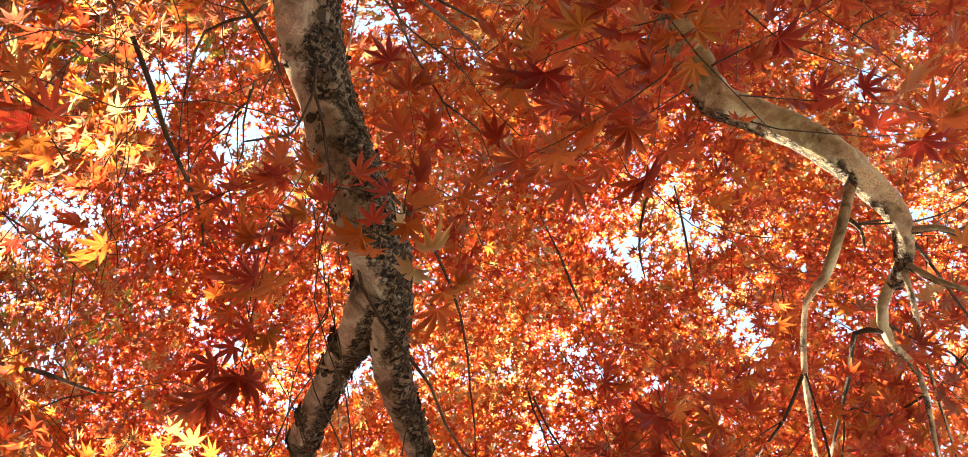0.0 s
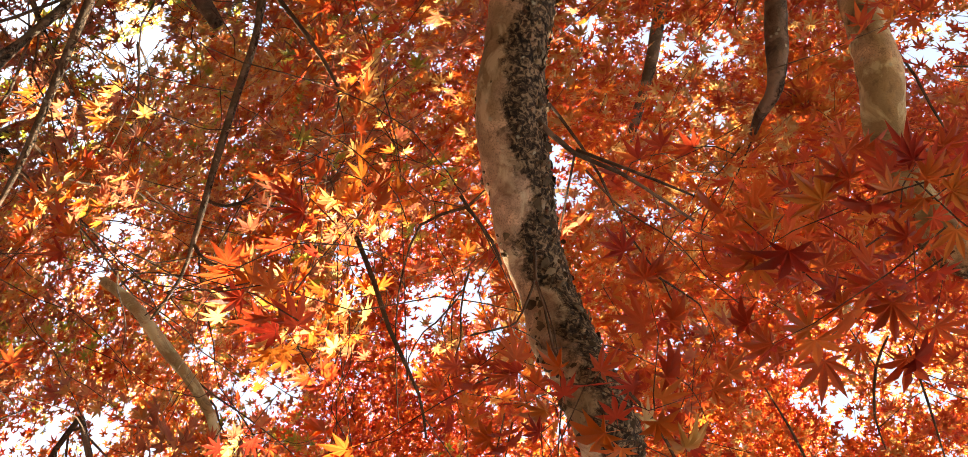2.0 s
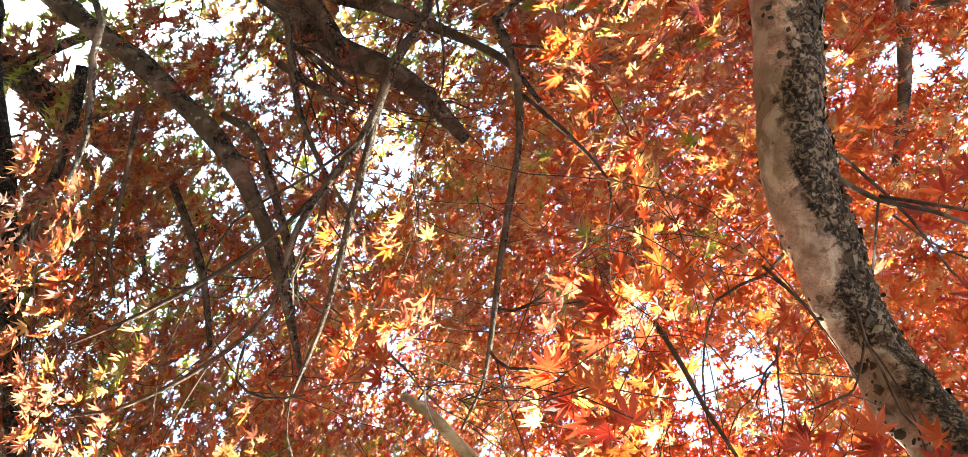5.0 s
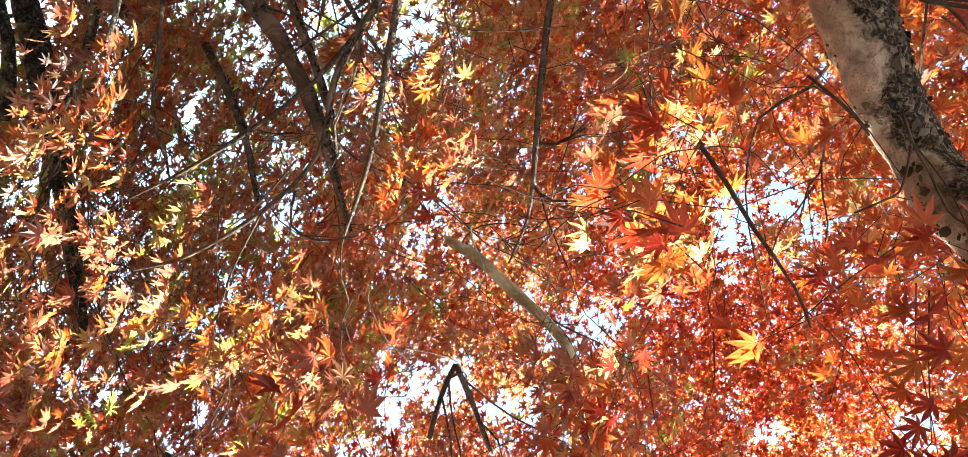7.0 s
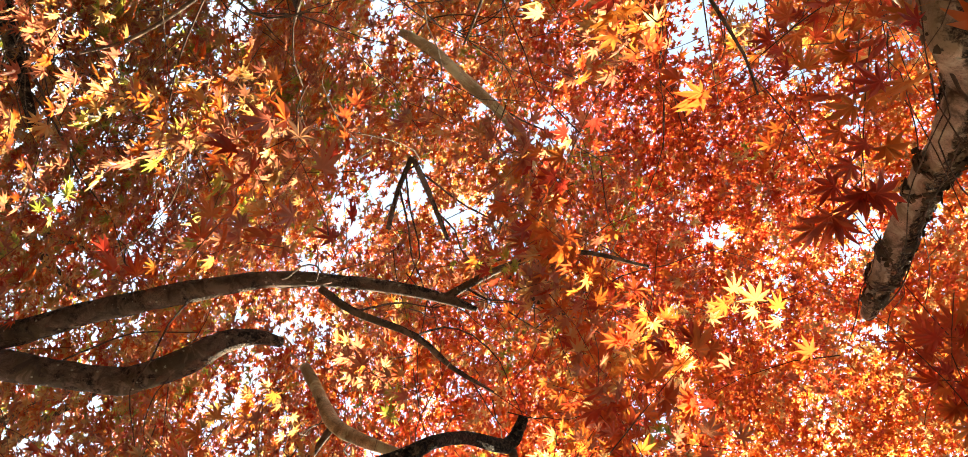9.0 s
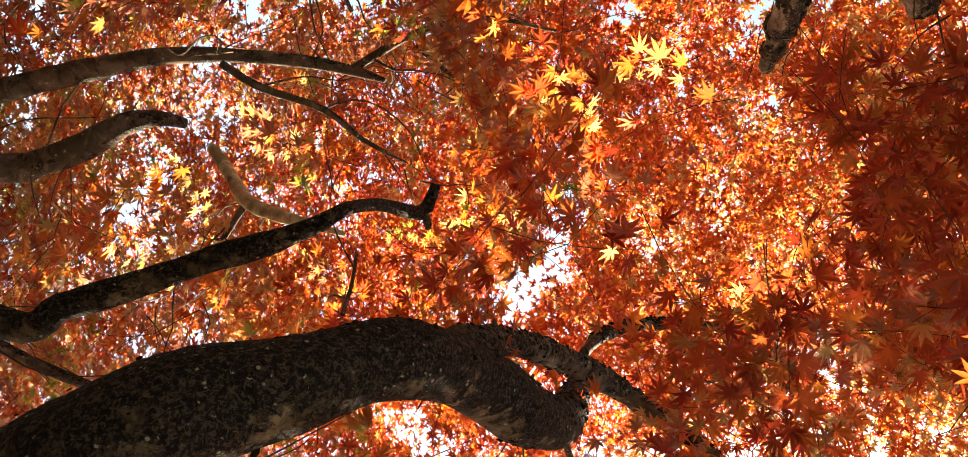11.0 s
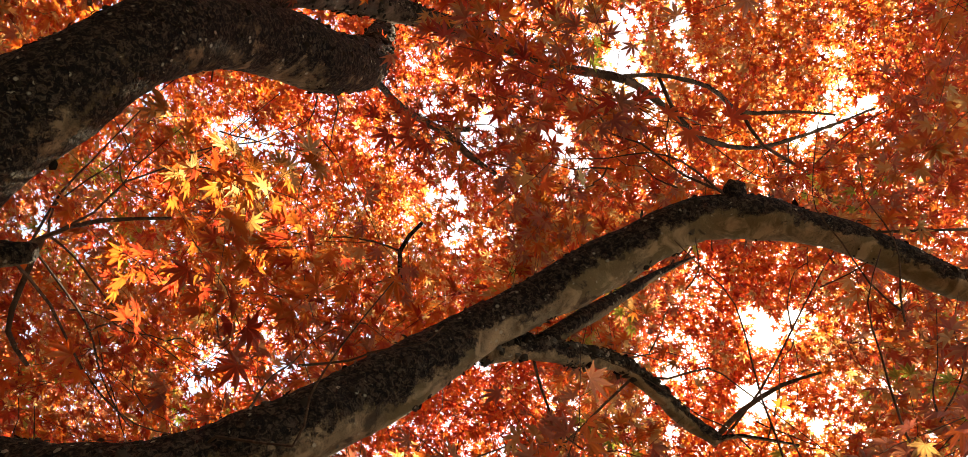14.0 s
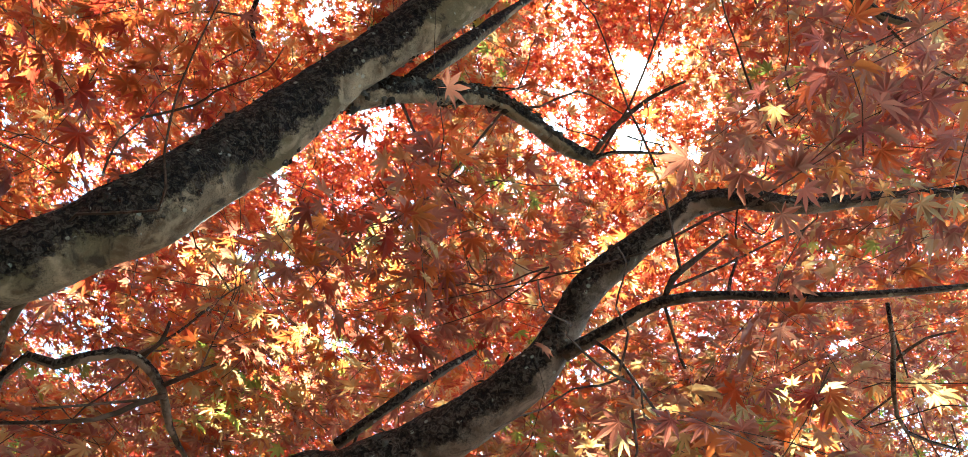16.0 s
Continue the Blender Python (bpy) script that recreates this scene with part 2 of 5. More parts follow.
def lichen_material(name, low, high):
    m, t, out = material(name)
    geo = t.nodes.new("ShaderNodeNewGeometry")
    bs = node(t, "ShaderNodeBsdfPrincipled", Roughness=0.95)
    bs.inputs["Specular IOR Level"].default_value = 0.1
    t.links.new(ramp(t, geo.outputs["Random Per Island"], [(0.0, low), (0.65, tuple(a * 0.85 + b * 0.15 for a, b in zip(low, high))), (0.90, tuple(a * 0.6 + b * 0.4 for a, b in zip(low, high))), (1.0, high)]), bs.inputs["Base Color"])
    t.links.new(bs.outputs[0], out.inputs[0])
    return m


LICHEN = {"A": (lichen_material("lichen_brown", (0.045, 0.031, 0.019), (0.30, 0.235, 0.16)), (0.83, 0.02, 0.56), 0.28, 5200),
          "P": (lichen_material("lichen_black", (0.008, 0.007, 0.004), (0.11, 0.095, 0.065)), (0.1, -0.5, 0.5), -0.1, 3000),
          "Q": (lichen_material("lichen_grey", (0.016, 0.012, 0.008), (0.24, 0.225, 0.18)), (0.23, -0.95, 0.6), 0.40, 2400),
          "R": (lichen_material("lichen_olive", (0.03, 0.023, 0.016), (0.20, 0.18, 0.14)), (0.23, -0.95, 0.6), 0.35, 800)}


def crust(key, on, verts, ways, radii):
    """Small raised flakes of lichen on the side of a stem that looks crusted from the camera."""
    mat, side, least, count = LICHEN[key]
    side = Vector(side).normalized()
    base = np.array(TREES[key].location)
    pts, faces = [], []
    pick = crust_rng.integers(len(verts), size=count)
    for i in pick:
        p, d = np.array(verts[i]), np.array(ways[i])
        if p[2] + base[2] < 1.7 or radii[i] < 0.024:
            continue
        fringe = Vector(d).dot(side) < -0.6 and noise.noise(Vector(p) * 14.0) > 0.12
        if not fringe and Vector(d).dot(side) + 0.9 * noise.noise(Vector(p) * 8.0) + 0.5 * noise.noise(Vector(p) * 25.0) < least:
            continue
        d = d + crust_rng.normal(0, 0.35, 3)
        d /= np.linalg.norm(d)
        u = np.cross(d, crust_rng.normal(0, 1, 3))
        u /= np.linalg.norm(u)
        w = np.cross(d, u)
        p = p + crust_rng.normal(0, 0.006, 3) * (1 - np.abs(d)) + d * 0.0015
        r = 0.003 + 0.0105 * crust_rng.random() ** 1.8
        k = len(pts)
        n = 6
        pts.append(tuple(p + d * 0.003))
        for a in range(n):
            s = r * crust_rng.uniform(0.6, 1.3)
            pts.append(tuple(p + (u * math.cos(a * 1.0472) + w * math.sin(a * 1.0472)) * s - d * 0.001))
        faces += [(k, k + 1 + a, k + 1 + (a + 1) % n) for a in range(n)]
    me = bpy.data.meshes.new("lichen")
    me.from_pydata(pts, [], faces)
    me.materials.append(mat)
    ob = new("lichen", me)
    ob.parent = on
    tagged(ob, "crusty flakes of lichen", kind="stuff")


STEM_LINES = []
TREES = {}


def tree(key, base, label):
    ob = new("maple_tree")
    ob.location = base
    TREES[key] = ob
    return tagged(ob, label, "tree", "maples of the grove")


def stem(key, name, bark, points, bare=True):
    """One trunk, limb or branch of a tree, a part of its own. bare: whether, or between which of its points, few leaves
    are left between it and the camera.
    """
    top = TREES[key]
    base = top.location
    first, last = (0, len(points)) if bare is True else bare or (0, 0)
    for a, b, clear in ((0, first + 1 if first else 0, False), (first, last, True), (max(0, last - 1), len(points), False)):
        if b - a > 1:
            STEM_LINES.append((key, [tuple(p) for p in points[a:b]], clear))
    rel = [(p[0] - base.x, p[1] - base.y, p[2] - base.z, p[3]) for p in points]
    close = key in "APQRD" and max(p[3] for p in points) > 0.028
    v, f, ways = sweep(rel, 0.15 if name in ("trunk", "stub") else 0.10, len(STEM_LINES) * 3.1, close)
    me = bpy.data.meshes.new(name)
    me.from_pydata(v, [], f)
    me.polygons.foreach_set("use_smooth", [True] * len(me.polygons))
    me.materials.append(bark)
    ob = new(name, me)
    ob.parent = top
    if close and key in LICHEN and name != "stub":
        crust(key, ob, v, ways, np.repeat(spline(rel, 0.018)[:, 3], 30))
    return ob


# curved maple with pale bark and dark lichen, forked above
tree("A", (-0.05, -2.86, 0), "Curved maple with pale bark and dark lichen, forked above")
stem("A", "trunk", BARK_PALE, [(-0.045, -2.865, -0.050, 0.1119), (-0.052, -2.847, 0.250, 0.0895), (-0.171, -2.498, 1.318, 0.0836), (-0.296, -2.131, 2.397, 0.0776), (-0.401, -1.824, 2.528, 0.0746), (-0.470, -1.622, 2.614, 0.0706), (-0.533, -1.435, 2.715, 0.0686), (-0.552, -1.285, 2.833, 0.0661), (-0.550, -1.144, 2.988, 0.0619), (-0.475, -0.899, 2.971, 0.0583), (-0.463, -0.824, 3.067, 0.0537), (-0.495, -0.720, 3.223, 0.0409), (-0.514, -0.661, 3.355, 0.0361), (-0.515, -0.591, 3.546, 0.0328)])
stem("A", "limb", BARK_PALE, [(-0.480, -0.793, 3.082, 0.0427), (-0.554, -0.757, 3.192, 0.0384), (-0.671, -0.747, 3.381, 0.0349), (-0.836, -0.682, 3.635, 0.0324), (-0.875, -0.741, 3.783, 0.0294), (-0.984, -0.706, 3.981, 0.0214)])
stem("A", "branch", BARK_TWIG, [(-0.487, -1.402, 2.700, 0.0070), (-0.426, -1.363, 2.799, 0.0056), (-0.350, -1.350, 2.877, 0.0046), (-0.238, -1.335, 3.062, 0.0034)])
stem("A", "branch", BARK_TWIG, [(-0.949, -1.335, 2.846, 0.0059), (-0.925, -1.242, 2.904, 0.0065), (-0.908, -1.150, 2.961, 0.0052), (-0.901, -1.068, 3.109, 0.0041), (-0.901, -0.985, 3.158, 0.0027)])
stem("A", "branch", BARK_TWIG, [(-0.651, -1.262, 2.733, 0.0036), (-0.606, -1.177, 2.789, 0.0036), (-0.595, -1.134, 2.816, 0.0024)])
stem("A", "branch", BARK_TWIG, [(-0.423, -1.368, 2.795, 0.0042), (-0.316, -1.324, 2.859, 0.0036), (-0.217, -1.278, 2.919, 0.0025)])
stem("A", "branch", BARK_TWIG, [(-0.534, -1.182, 2.842, 0.0034), (-0.533, -1.096, 2.834, 0.0033), (-0.529, -1.054, 2.869, 0.0028), (-0.523, -0.971, 2.892, 0.0027), (-0.503, -0.929, 2.882, 0.0016)], bare=False)
stem("A", "branch", BARK_TWIG, [(-0.533, -1.096, 2.834, 0.0028), (-0.553, -1.057, 2.843, 0.0028), (-0.579, -1.016, 2.849, 0.0022), (-0.601, -0.992, 2.823, 0.0022), (-0.645, -0.962, 2.784, 0.0016)], bare=False)
# arching maple with smooth tan bark and bare forked limbs
tree("D", (0.29, -2.92, 0), "Arching maple with smooth tan bark and bare forked limbs")
stem("D", "trunk", BARK_GREY, [(0.291, -2.920, -0.050, 0.0714), (0.290, -2.900, 0.250, 0.0571), (0.272, -2.531, 1.601, 0.0533), (0.254, -2.142, 2.910, 0.0495), (0.239, -1.821, 3.050, 0.0476), (0.232, -1.672, 3.115, 0.0496), (0.213, -1.517, 3.205, 0.0475), (0.261, -1.266, 3.266, 0.0400), (0.369, -1.199, 3.301, 0.0411), (0.497, -1.113, 3.340, 0.0405), (0.576, -1.043, 3.392, 0.0363), (0.636, -0.971, 3.454, 0.0295), (0.650, -0.919, 3.526, 0.0243), (0.646, -0.894, 3.640, 0.0208)], bare=(8, 14))
stem("D", "limb", BARK_GREY, [(0.544, -1.057, 3.379, 0.0131), (0.502, -0.956, 3.432, 0.0131), (0.460, -0.880, 3.520, 0.0122), (0.420, -0.851, 3.582, 0.0080), (0.420, -0.757, 3.787, 0.0079), (0.453, -0.612, 4.077, 0.0065)])
stem("D", "limb", BARK_GREY, [(0.648, -0.907, 3.633, 0.0151), (0.620, -0.868, 3.701, 0.0142), (0.639, -0.811, 3.788, 0.0121), (0.730, -0.754, 3.934, 0.0087), (0.806, -0.614, 4.228, 0.0061)])
stem("D", "branch", BARK_GREY, [(0.652, -0.945, 3.471, 0.0087), (0.703, -0.925, 3.430, 0.0080), (0.747, -0.882, 3.412, 0.0062)], bare=False)
stem("D", "branch", BARK_GREY, [(0.653, -0.894, 3.541, 0.0089), (0.702, -0.841, 3.530, 0.0076), (0.748, -0.801, 3.510, 0.0059)], bare=False)
stem("D", "branch", BARK_GREY, [(0.644, -0.882, 3.547, 0.0089), (0.669, -0.836, 3.628, 0.0080), (0.723, -0.765, 3.827, 0.0055), (0.826, -0.589, 4.145, 0.0039)], bare=False)
stem("D", "branch", BARK_TWIG, [(0.621, -0.823, 3.758, 0.0072), (0.557, -0.829, 3.765, 0.0073), (0.549, -0.765, 3.901, 0.0056), (0.509, -0.632, 4.174, 0.0047)], bare=False)
stem("D", "branch", BARK_TWIG, [(0.420, -0.757, 3.787, 0.0055), (0.367, -0.678, 3.925, 0.0044), (0.294, -0.622, 4.048, 0.0039)], bare=False)
stem("D", "branch", BARK_TWIG, [(0.170, -1.477, 3.930, 0.0030), (0.115, -1.405, 3.963, 0.0044), (0.078, -1.291, 4.024, 0.0037), (0.083, -1.208, 4.074, 0.0023)], bare=False)
stem("D", "branch", BARK_TWIG, [(0.211, -1.449, 3.952, 0.0030), (0.223, -1.316, 4.032, 0.0037), (0.227, -1.166, 4.120, 0.0023)], bare=False)
stem("D", "branch", BARK_TWIG, [(-0.186, -1.217, 3.628, 0.0020), (-0.151, -1.128, 3.686, 0.0033), (-0.130, -1.054, 3.732, 0.0039), (-0.108, -0.987, 3.774, 0.0026)], bare=False)
stem("D", "branch", BARK_TWIG, [(0.523, -0.973, 3.425, 0.0055), (0.547, -0.951, 3.442, 0.0049), (0.549, -0.917, 3.462, 0.0033)], bare=False)
# slender maple with grey mossy bark behind red leaves
tree("C", (0.38, -3.34, 0), "Slender maple with grey mossy bark behind red leaves")
stem("C", "trunk", BARK_BROWN, [(0.376, -3.343, -0.050, 0.0498), (0.371, -3.324, 0.250, 0.0398), (0.278, -2.963, 1.726, 0.0371), (0.180, -2.583, 3.137, 0.0345), (0.102, -2.278, 3.290, 0.0332), (0.064, -2.130, 3.364, 0.0295), (0.037, -2.057, 3.431, 0.0252), (-0.020, -2.062, 3.529, 0.0163), (-0.067, -2.095, 3.674, 0.0057)], bare=(3, 8))
# thin distant maple stem with spreading side branches
tree("B", (0.27, -4.98, 0), "Thin distant maple stem with spreading side branches")
stem("B", "trunk", BARK_BROWN, [(0.268, -4.982, -0.050, 0.0535), (0.259, -4.964, 0.250, 0.0428), (0.081, -4.620, 2.280, 0.0399), (-0.106, -4.257, 4.145, 0.0371), (-0.237, -4.005, 4.350, 0.0356), (-0.341, -3.804, 4.513, 0.0334), (-0.453, -3.694, 4.709, 0.0295), (-0.619, -3.531, 4.930, 0.0231)], bare=(3, 7))
stem("B", "branch", BARK_BROWN, [(-0.255, -3.971, 4.376, 0.0186), (-0.104, -3.900, 4.414, 0.0182), (0.081, -3.847, 4.453, 0.0149)], bare=False)
stem("B", "branch", BARK_BROWN, [(-0.286, -3.949, 4.382, 0.0155), (-0.428, -3.868, 4.241, 0.0137), (-0.528, -3.830, 4.078, 0.0104)], bare=False)
# leaning maple with dark bark and long thin hanging branches
tree("F", (-3.01, -3.28, 0), "Leaning maple with dark bark and long thin hanging branches")
stem("F", "trunk", BARK_BROWN, [(-3.015, -3.280, -0.050, 0.0577), (-3.006, -3.271, 0.250, 0.0462), (-2.840, -3.088, 0.911, 0.0431), (-2.664, -2.896, 1.657, 0.0400), (-2.497, -2.712, 1.903, 0.0385), (-2.395, -2.600, 2.053, 0.0380), (-2.286, -2.433, 2.279, 0.0344), (-2.258, -2.328, 2.439, 0.0323), (-2.268, -2.185, 2.618, 0.0291), (-2.334, -2.070, 2.796, 0.0232), (-2.464, -2.046, 2.960, 0.0165), (-2.568, -1.973, 3.129, 0.0079)])
stem("F", "limb", BARK_BROWN, [(-2.219, -2.464, 2.292, 0.0146), (-2.113, -2.357, 2.358, 0.0162), (-2.118, -2.281, 2.454, 0.0162), (-2.186, -2.058, 2.693, 0.0142), (-2.257, -2.001, 2.789, 0.0082)])
stem("F", "branch", BARK_BROWN, [(-2.704, -2.939, 1.142, 0.0167), (-1.948, -2.523, 1.571, 0.0153), (-1.192, -2.106, 2.161, 0.0139), (-1.308, -1.954, 2.268, 0.0124), (-1.450, -1.823, 2.329, 0.0108), (-1.572, -1.739, 2.342, 0.0101), (-1.694, -1.645, 2.369, 0.0093), (-1.851, -1.541, 2.460, 0.0071), (-2.077, -1.462, 2.463, 0.0064), (-2.343, -1.400, 2.413, 0.0057), (-2.529, -1.396, 2.350, 0.0042)])
stem("F", "branch", BARK_BROWN, [(-1.323, -1.968, 2.270, 0.0117), (-1.498, -1.866, 2.390, 0.0112), (-1.661, -1.802, 2.502, 0.0108), (-1.791, -1.713, 2.595, 0.0102), (-1.924, -1.631, 2.676, 0.0078), (-2.121, -1.557, 2.775, 0.0054)])
stem("F", "branch", BARK_TWIG, [(-1.572, -1.739, 2.342, 0.0062), (-1.708, -1.614, 2.320, 0.0068), (-1.853, -1.508, 2.267, 0.0059), (-2.063, -1.429, 2.205, 0.0045), (-2.207, -1.383, 2.151, 0.0030)])
stem("F", "branch", BARK_BROWN, [(-2.704, -2.939, 1.142, 0.0160), (-2.246, -2.732, 1.532, 0.0146), (-1.787, -2.525, 2.082, 0.0133), (-1.796, -2.408, 2.228, 0.0114), (-1.851, -2.276, 2.357, 0.0105), (-1.868, -2.146, 2.515, 0.0076), (-1.855, -2.017, 2.695, 0.0057)])
stem("F", "branch", BARK_BROWN, [(-2.704, -2.939, 1.142, 0.0152), (-1.872, -2.549, 1.644, 0.0140), (-1.040, -2.158, 2.306, 0.0127), (-1.073, -2.082, 2.381, 0.0142), (-1.081, -2.006, 2.474, 0.0127), (-1.163, -1.901, 2.610, 0.0104), (-1.278, -1.807, 2.720, 0.0098), (-1.413, -1.686, 2.850, 0.0092), (-1.530, -1.584, 2.970, 0.0076), (-1.614, -1.537, 3.044, 0.0052), (-1.712, -1.451, 3.080, 0.0035)])
stem("F", "branch", BARK_TWIG, [(-1.106, -1.963, 2.542, 0.0064), (-1.031, -1.843, 2.633, 0.0062), (-0.967, -1.702, 2.711, 0.0037), (-0.992, -1.651, 2.759, 0.0022)])
stem("F", "branch", BARK_TWIG, [(-1.083, -2.038, 2.430, 0.0055), (-0.933, -1.979, 2.532, 0.0046), (-0.896, -1.917, 2.642, 0.0031)])
stem("F", "branch", BARK_TWIG, [(-1.462, -1.667, 2.915, 0.0059), (-1.406, -1.636, 2.922, 0.0050), (-1.322, -1.667, 2.947, 0.0033)])
stem("F", "branch", BARK_TWIG, [(-1.530, -1.584, 2.970, 0.0051), (-1.485, -1.525, 3.005, 0.0050), (-1.310, -1.479, 3.046, 0.0024)])
stem("F", "branch", BARK_BROWN, [(-2.704, -2.939, 1.142, 0.0112), (-2.214, -2.435, 1.320, 0.0102), (-1.724, -1.931, 1.658, 0.0093), (-1.791, -1.812, 1.761, 0.0093), (-1.882, -1.682, 1.859, 0.0079), (-1.969, -1.601, 1.897, 0.0064)])
stem("F", "branch", BARK_BROWN, [(-2.652, -2.478, 2.401, 0.0158), (-2.617, -2.265, 2.552, 0.0176), (-2.653, -2.159, 2.662, 0.0154), (-2.729, -2.006, 2.802, 0.0088)])
stem("F", "branch", BARK_TWIG, [(-1.947, -1.473, 2.473, 0.0039), (-1.971, -1.382, 2.495, 0.0039), (-1.934, -1.352, 2.564, 0.0039), (-1.813, -1.337, 2.602, 0.0023)])
stem("F", "branch", BARK_TWIG, [(-2.128, -2.140, 2.005, 0.0080), (-2.274, -1.964, 2.120, 0.0071), (-2.383, -1.839, 2.199, 0.0071), (-2.427, -1.740, 2.293, 0.0045)])
# stout leaning maple with brown bark before green trees
tree("G", (-3.02, -4.58, 0), "Stout leaning maple with brown bark before green trees")
stem("G", "trunk", BARK_BROWN, [(-3.018, -4.580, -0.050, 0.1355), (-3.007, -4.562, 0.250, 0.1084), (-2.806, -4.231, 1.124, 0.1011), (-2.595, -3.882, 2.044, 0.0939), (-2.456, -3.653, 2.269, 0.0903), (-2.339, -3.460, 2.458, 0.0803), (-2.260, -3.345, 2.671, 0.0696), (-2.120, -3.259, 2.815, 0.0503), (-2.010, -3.165, 2.947, 0.0393), (-1.934, -3.016, 3.203, 0.0236)])
stem("G", "limb", BARK_BROWN, [(-2.681, -4.024, 1.361, 0.0408), (-2.456, -3.755, 1.776, 0.0374), (-2.232, -3.486, 2.351, 0.0340), (-2.119, -3.434, 2.509, 0.0366), (-1.915, -3.324, 2.657, 0.0307), (-1.787, -3.268, 2.832, 0.0230), (-1.601, -3.115, 3.022, 0.0150), (-1.553, -2.998, 3.214, 0.0100)])
stem("G", "limb", BARK_BROWN, [(-2.681, -4.024, 1.361, 0.0330), (-2.415, -3.670, 1.764, 0.0303), (-2.150, -3.316, 2.326, 0.0275), (-2.111, -3.215, 2.488, 0.0325), (-2.158, -3.184, 2.648, 0.0256)])
stem("G", "branch", BARK_BROWN, [(-2.303, -3.157, 2.413, 0.0150), (-2.228, -3.117, 2.524, 0.0150), (-2.159, -3.035, 2.687, 0.0112)])
stem("G", "branch", BARK_BROWN, [(-2.242, -2.946, 2.425, 0.0167), (-2.166, -2.884, 2.566, 0.0167), (-2.089, -2.842, 2.683, 0.0119)])
# dark shaded maple stems among brownish red leaves
tree("H", (-2.89, -3.78, 0), "Dark shaded maple stems among brownish red leaves")
stem("H", "trunk", BARK_MOSS_SHADE, [(-2.894, -3.781, -0.050, 0.0801), (-2.896, -3.763, 0.250, 0.0641), (-2.924, -3.420, 0.819, 0.0598), (-2.955, -3.059, 1.490, 0.0555), (-2.979, -2.768, 1.683, 0.0534), (-3.009, -2.410, 1.921, 0.0497), (-3.126, -2.104, 2.169, 0.0429), (-3.347, -1.826, 2.439, 0.0302), (-3.521, -1.656, 2.628, 0.0167)], bare=False)
stem("H", "limb", BARK_MOSS_SHADE, [(-2.945, -3.173, 1.010, 0.0334), (-3.016, -2.619, 1.396, 0.0306), (-3.086, -2.064, 1.942, 0.0278), (-2.954, -2.230, 1.874, 0.0236), (-2.976, -2.424, 1.780, 0.0198)], bare=False)
stem("H", "limb", BARK_MOSS_SHADE, [(-2.403, -2.420, 1.870, 0.0202), (-2.513, -2.249, 1.965, 0.0182), (-2.638, -2.091, 2.030, 0.0142), (-2.762, -1.964, 2.061, 0.0091)], bare=False)
# spreading maple with long nearly level dark limbs
tree("K", (-4.50, -0.90, 0), "Spreading maple with long nearly level dark limbs")
stem("K", "trunk", BARK_BROWN, [(-4.50, -0.90, -0.05, 0.17), (-4.50, -0.90, 0.4, 0.13), (-4.42, -0.92, 1.4, 0.11), (-4.3, -0.9, 2.4, 0.09), (-4.3, -0.85, 2.9, 0.05)])
stem("K", "limb", BARK_BROWN, [(-4.350, -0.900, 2.300, 0.0656), (-4.117, -0.905, 2.449, 0.0602), (-3.884, -0.911, 2.757, 0.0547), (-3.451, -1.006, 3.013, 0.0423), (-3.092, -1.045, 3.178, 0.0366), (-2.822, -1.070, 3.336, 0.0294), (-2.526, -1.036, 3.553, 0.0223), (-2.335, -0.982, 3.691, 0.0187), (-2.229, -0.932, 3.753, 0.0087)])
stem("K", "branch", BARK_BROWN, [(-2.335, -0.982, 3.691, 0.0154), (-2.077, -1.059, 3.743, 0.0128), (-1.863, -1.088, 3.850, 0.0095), (-1.667, -1.028, 3.996, 0.0052)], bare=False)
stem("K", "branch", BARK_TWIG, [(-2.088, -1.024, 3.756, 0.0086), (-2.022, -0.926, 3.874, 0.0075), (-1.922, -0.886, 3.987, 0.0043)], bare=False)
stem("K", "limb", BARK_BROWN, [(-2.690, -1.024, 3.418, 0.0156), (-2.590, -0.935, 3.498, 0.0154), (-2.419, -0.845, 3.640, 0.0130), (-2.324, -0.735, 3.729, 0.0096), (-2.237, -0.656, 3.855, 0.0054)])
stem("K", "limb", BARK_BROWN, [(-4.350, -0.900, 2.300, 0.0641), (-3.975, -0.838, 2.631, 0.0587), (-3.600, -0.775, 3.123, 0.0534), (-3.464, -0.788, 3.214, 0.0534), (-3.321, -0.838, 3.299, 0.0487), (-3.233, -0.921, 3.394, 0.0446), (-3.159, -0.951, 3.490, 0.0309), (-3.144, -0.954, 3.605, 0.0195)])
stem("K", "limb", BARK_GREY, [(-3.138, -0.877, 3.734, 0.0225), (-2.961, -0.717, 3.681, 0.0262), (-2.861, -0.600, 3.671, 0.0302), (-2.729, -0.530, 3.673, 0.0249), (-2.563, -0.467, 3.696, 0.0176), (-2.461, -0.420, 3.776, 0.0088)])
stem("K", "branch", BARK_BROWN, [(-2.867, -0.589, 3.670, 0.0151), (-2.931, -0.501, 3.647, 0.0128), (-2.974, -0.436, 3.633, 0.0081)], bare=False)
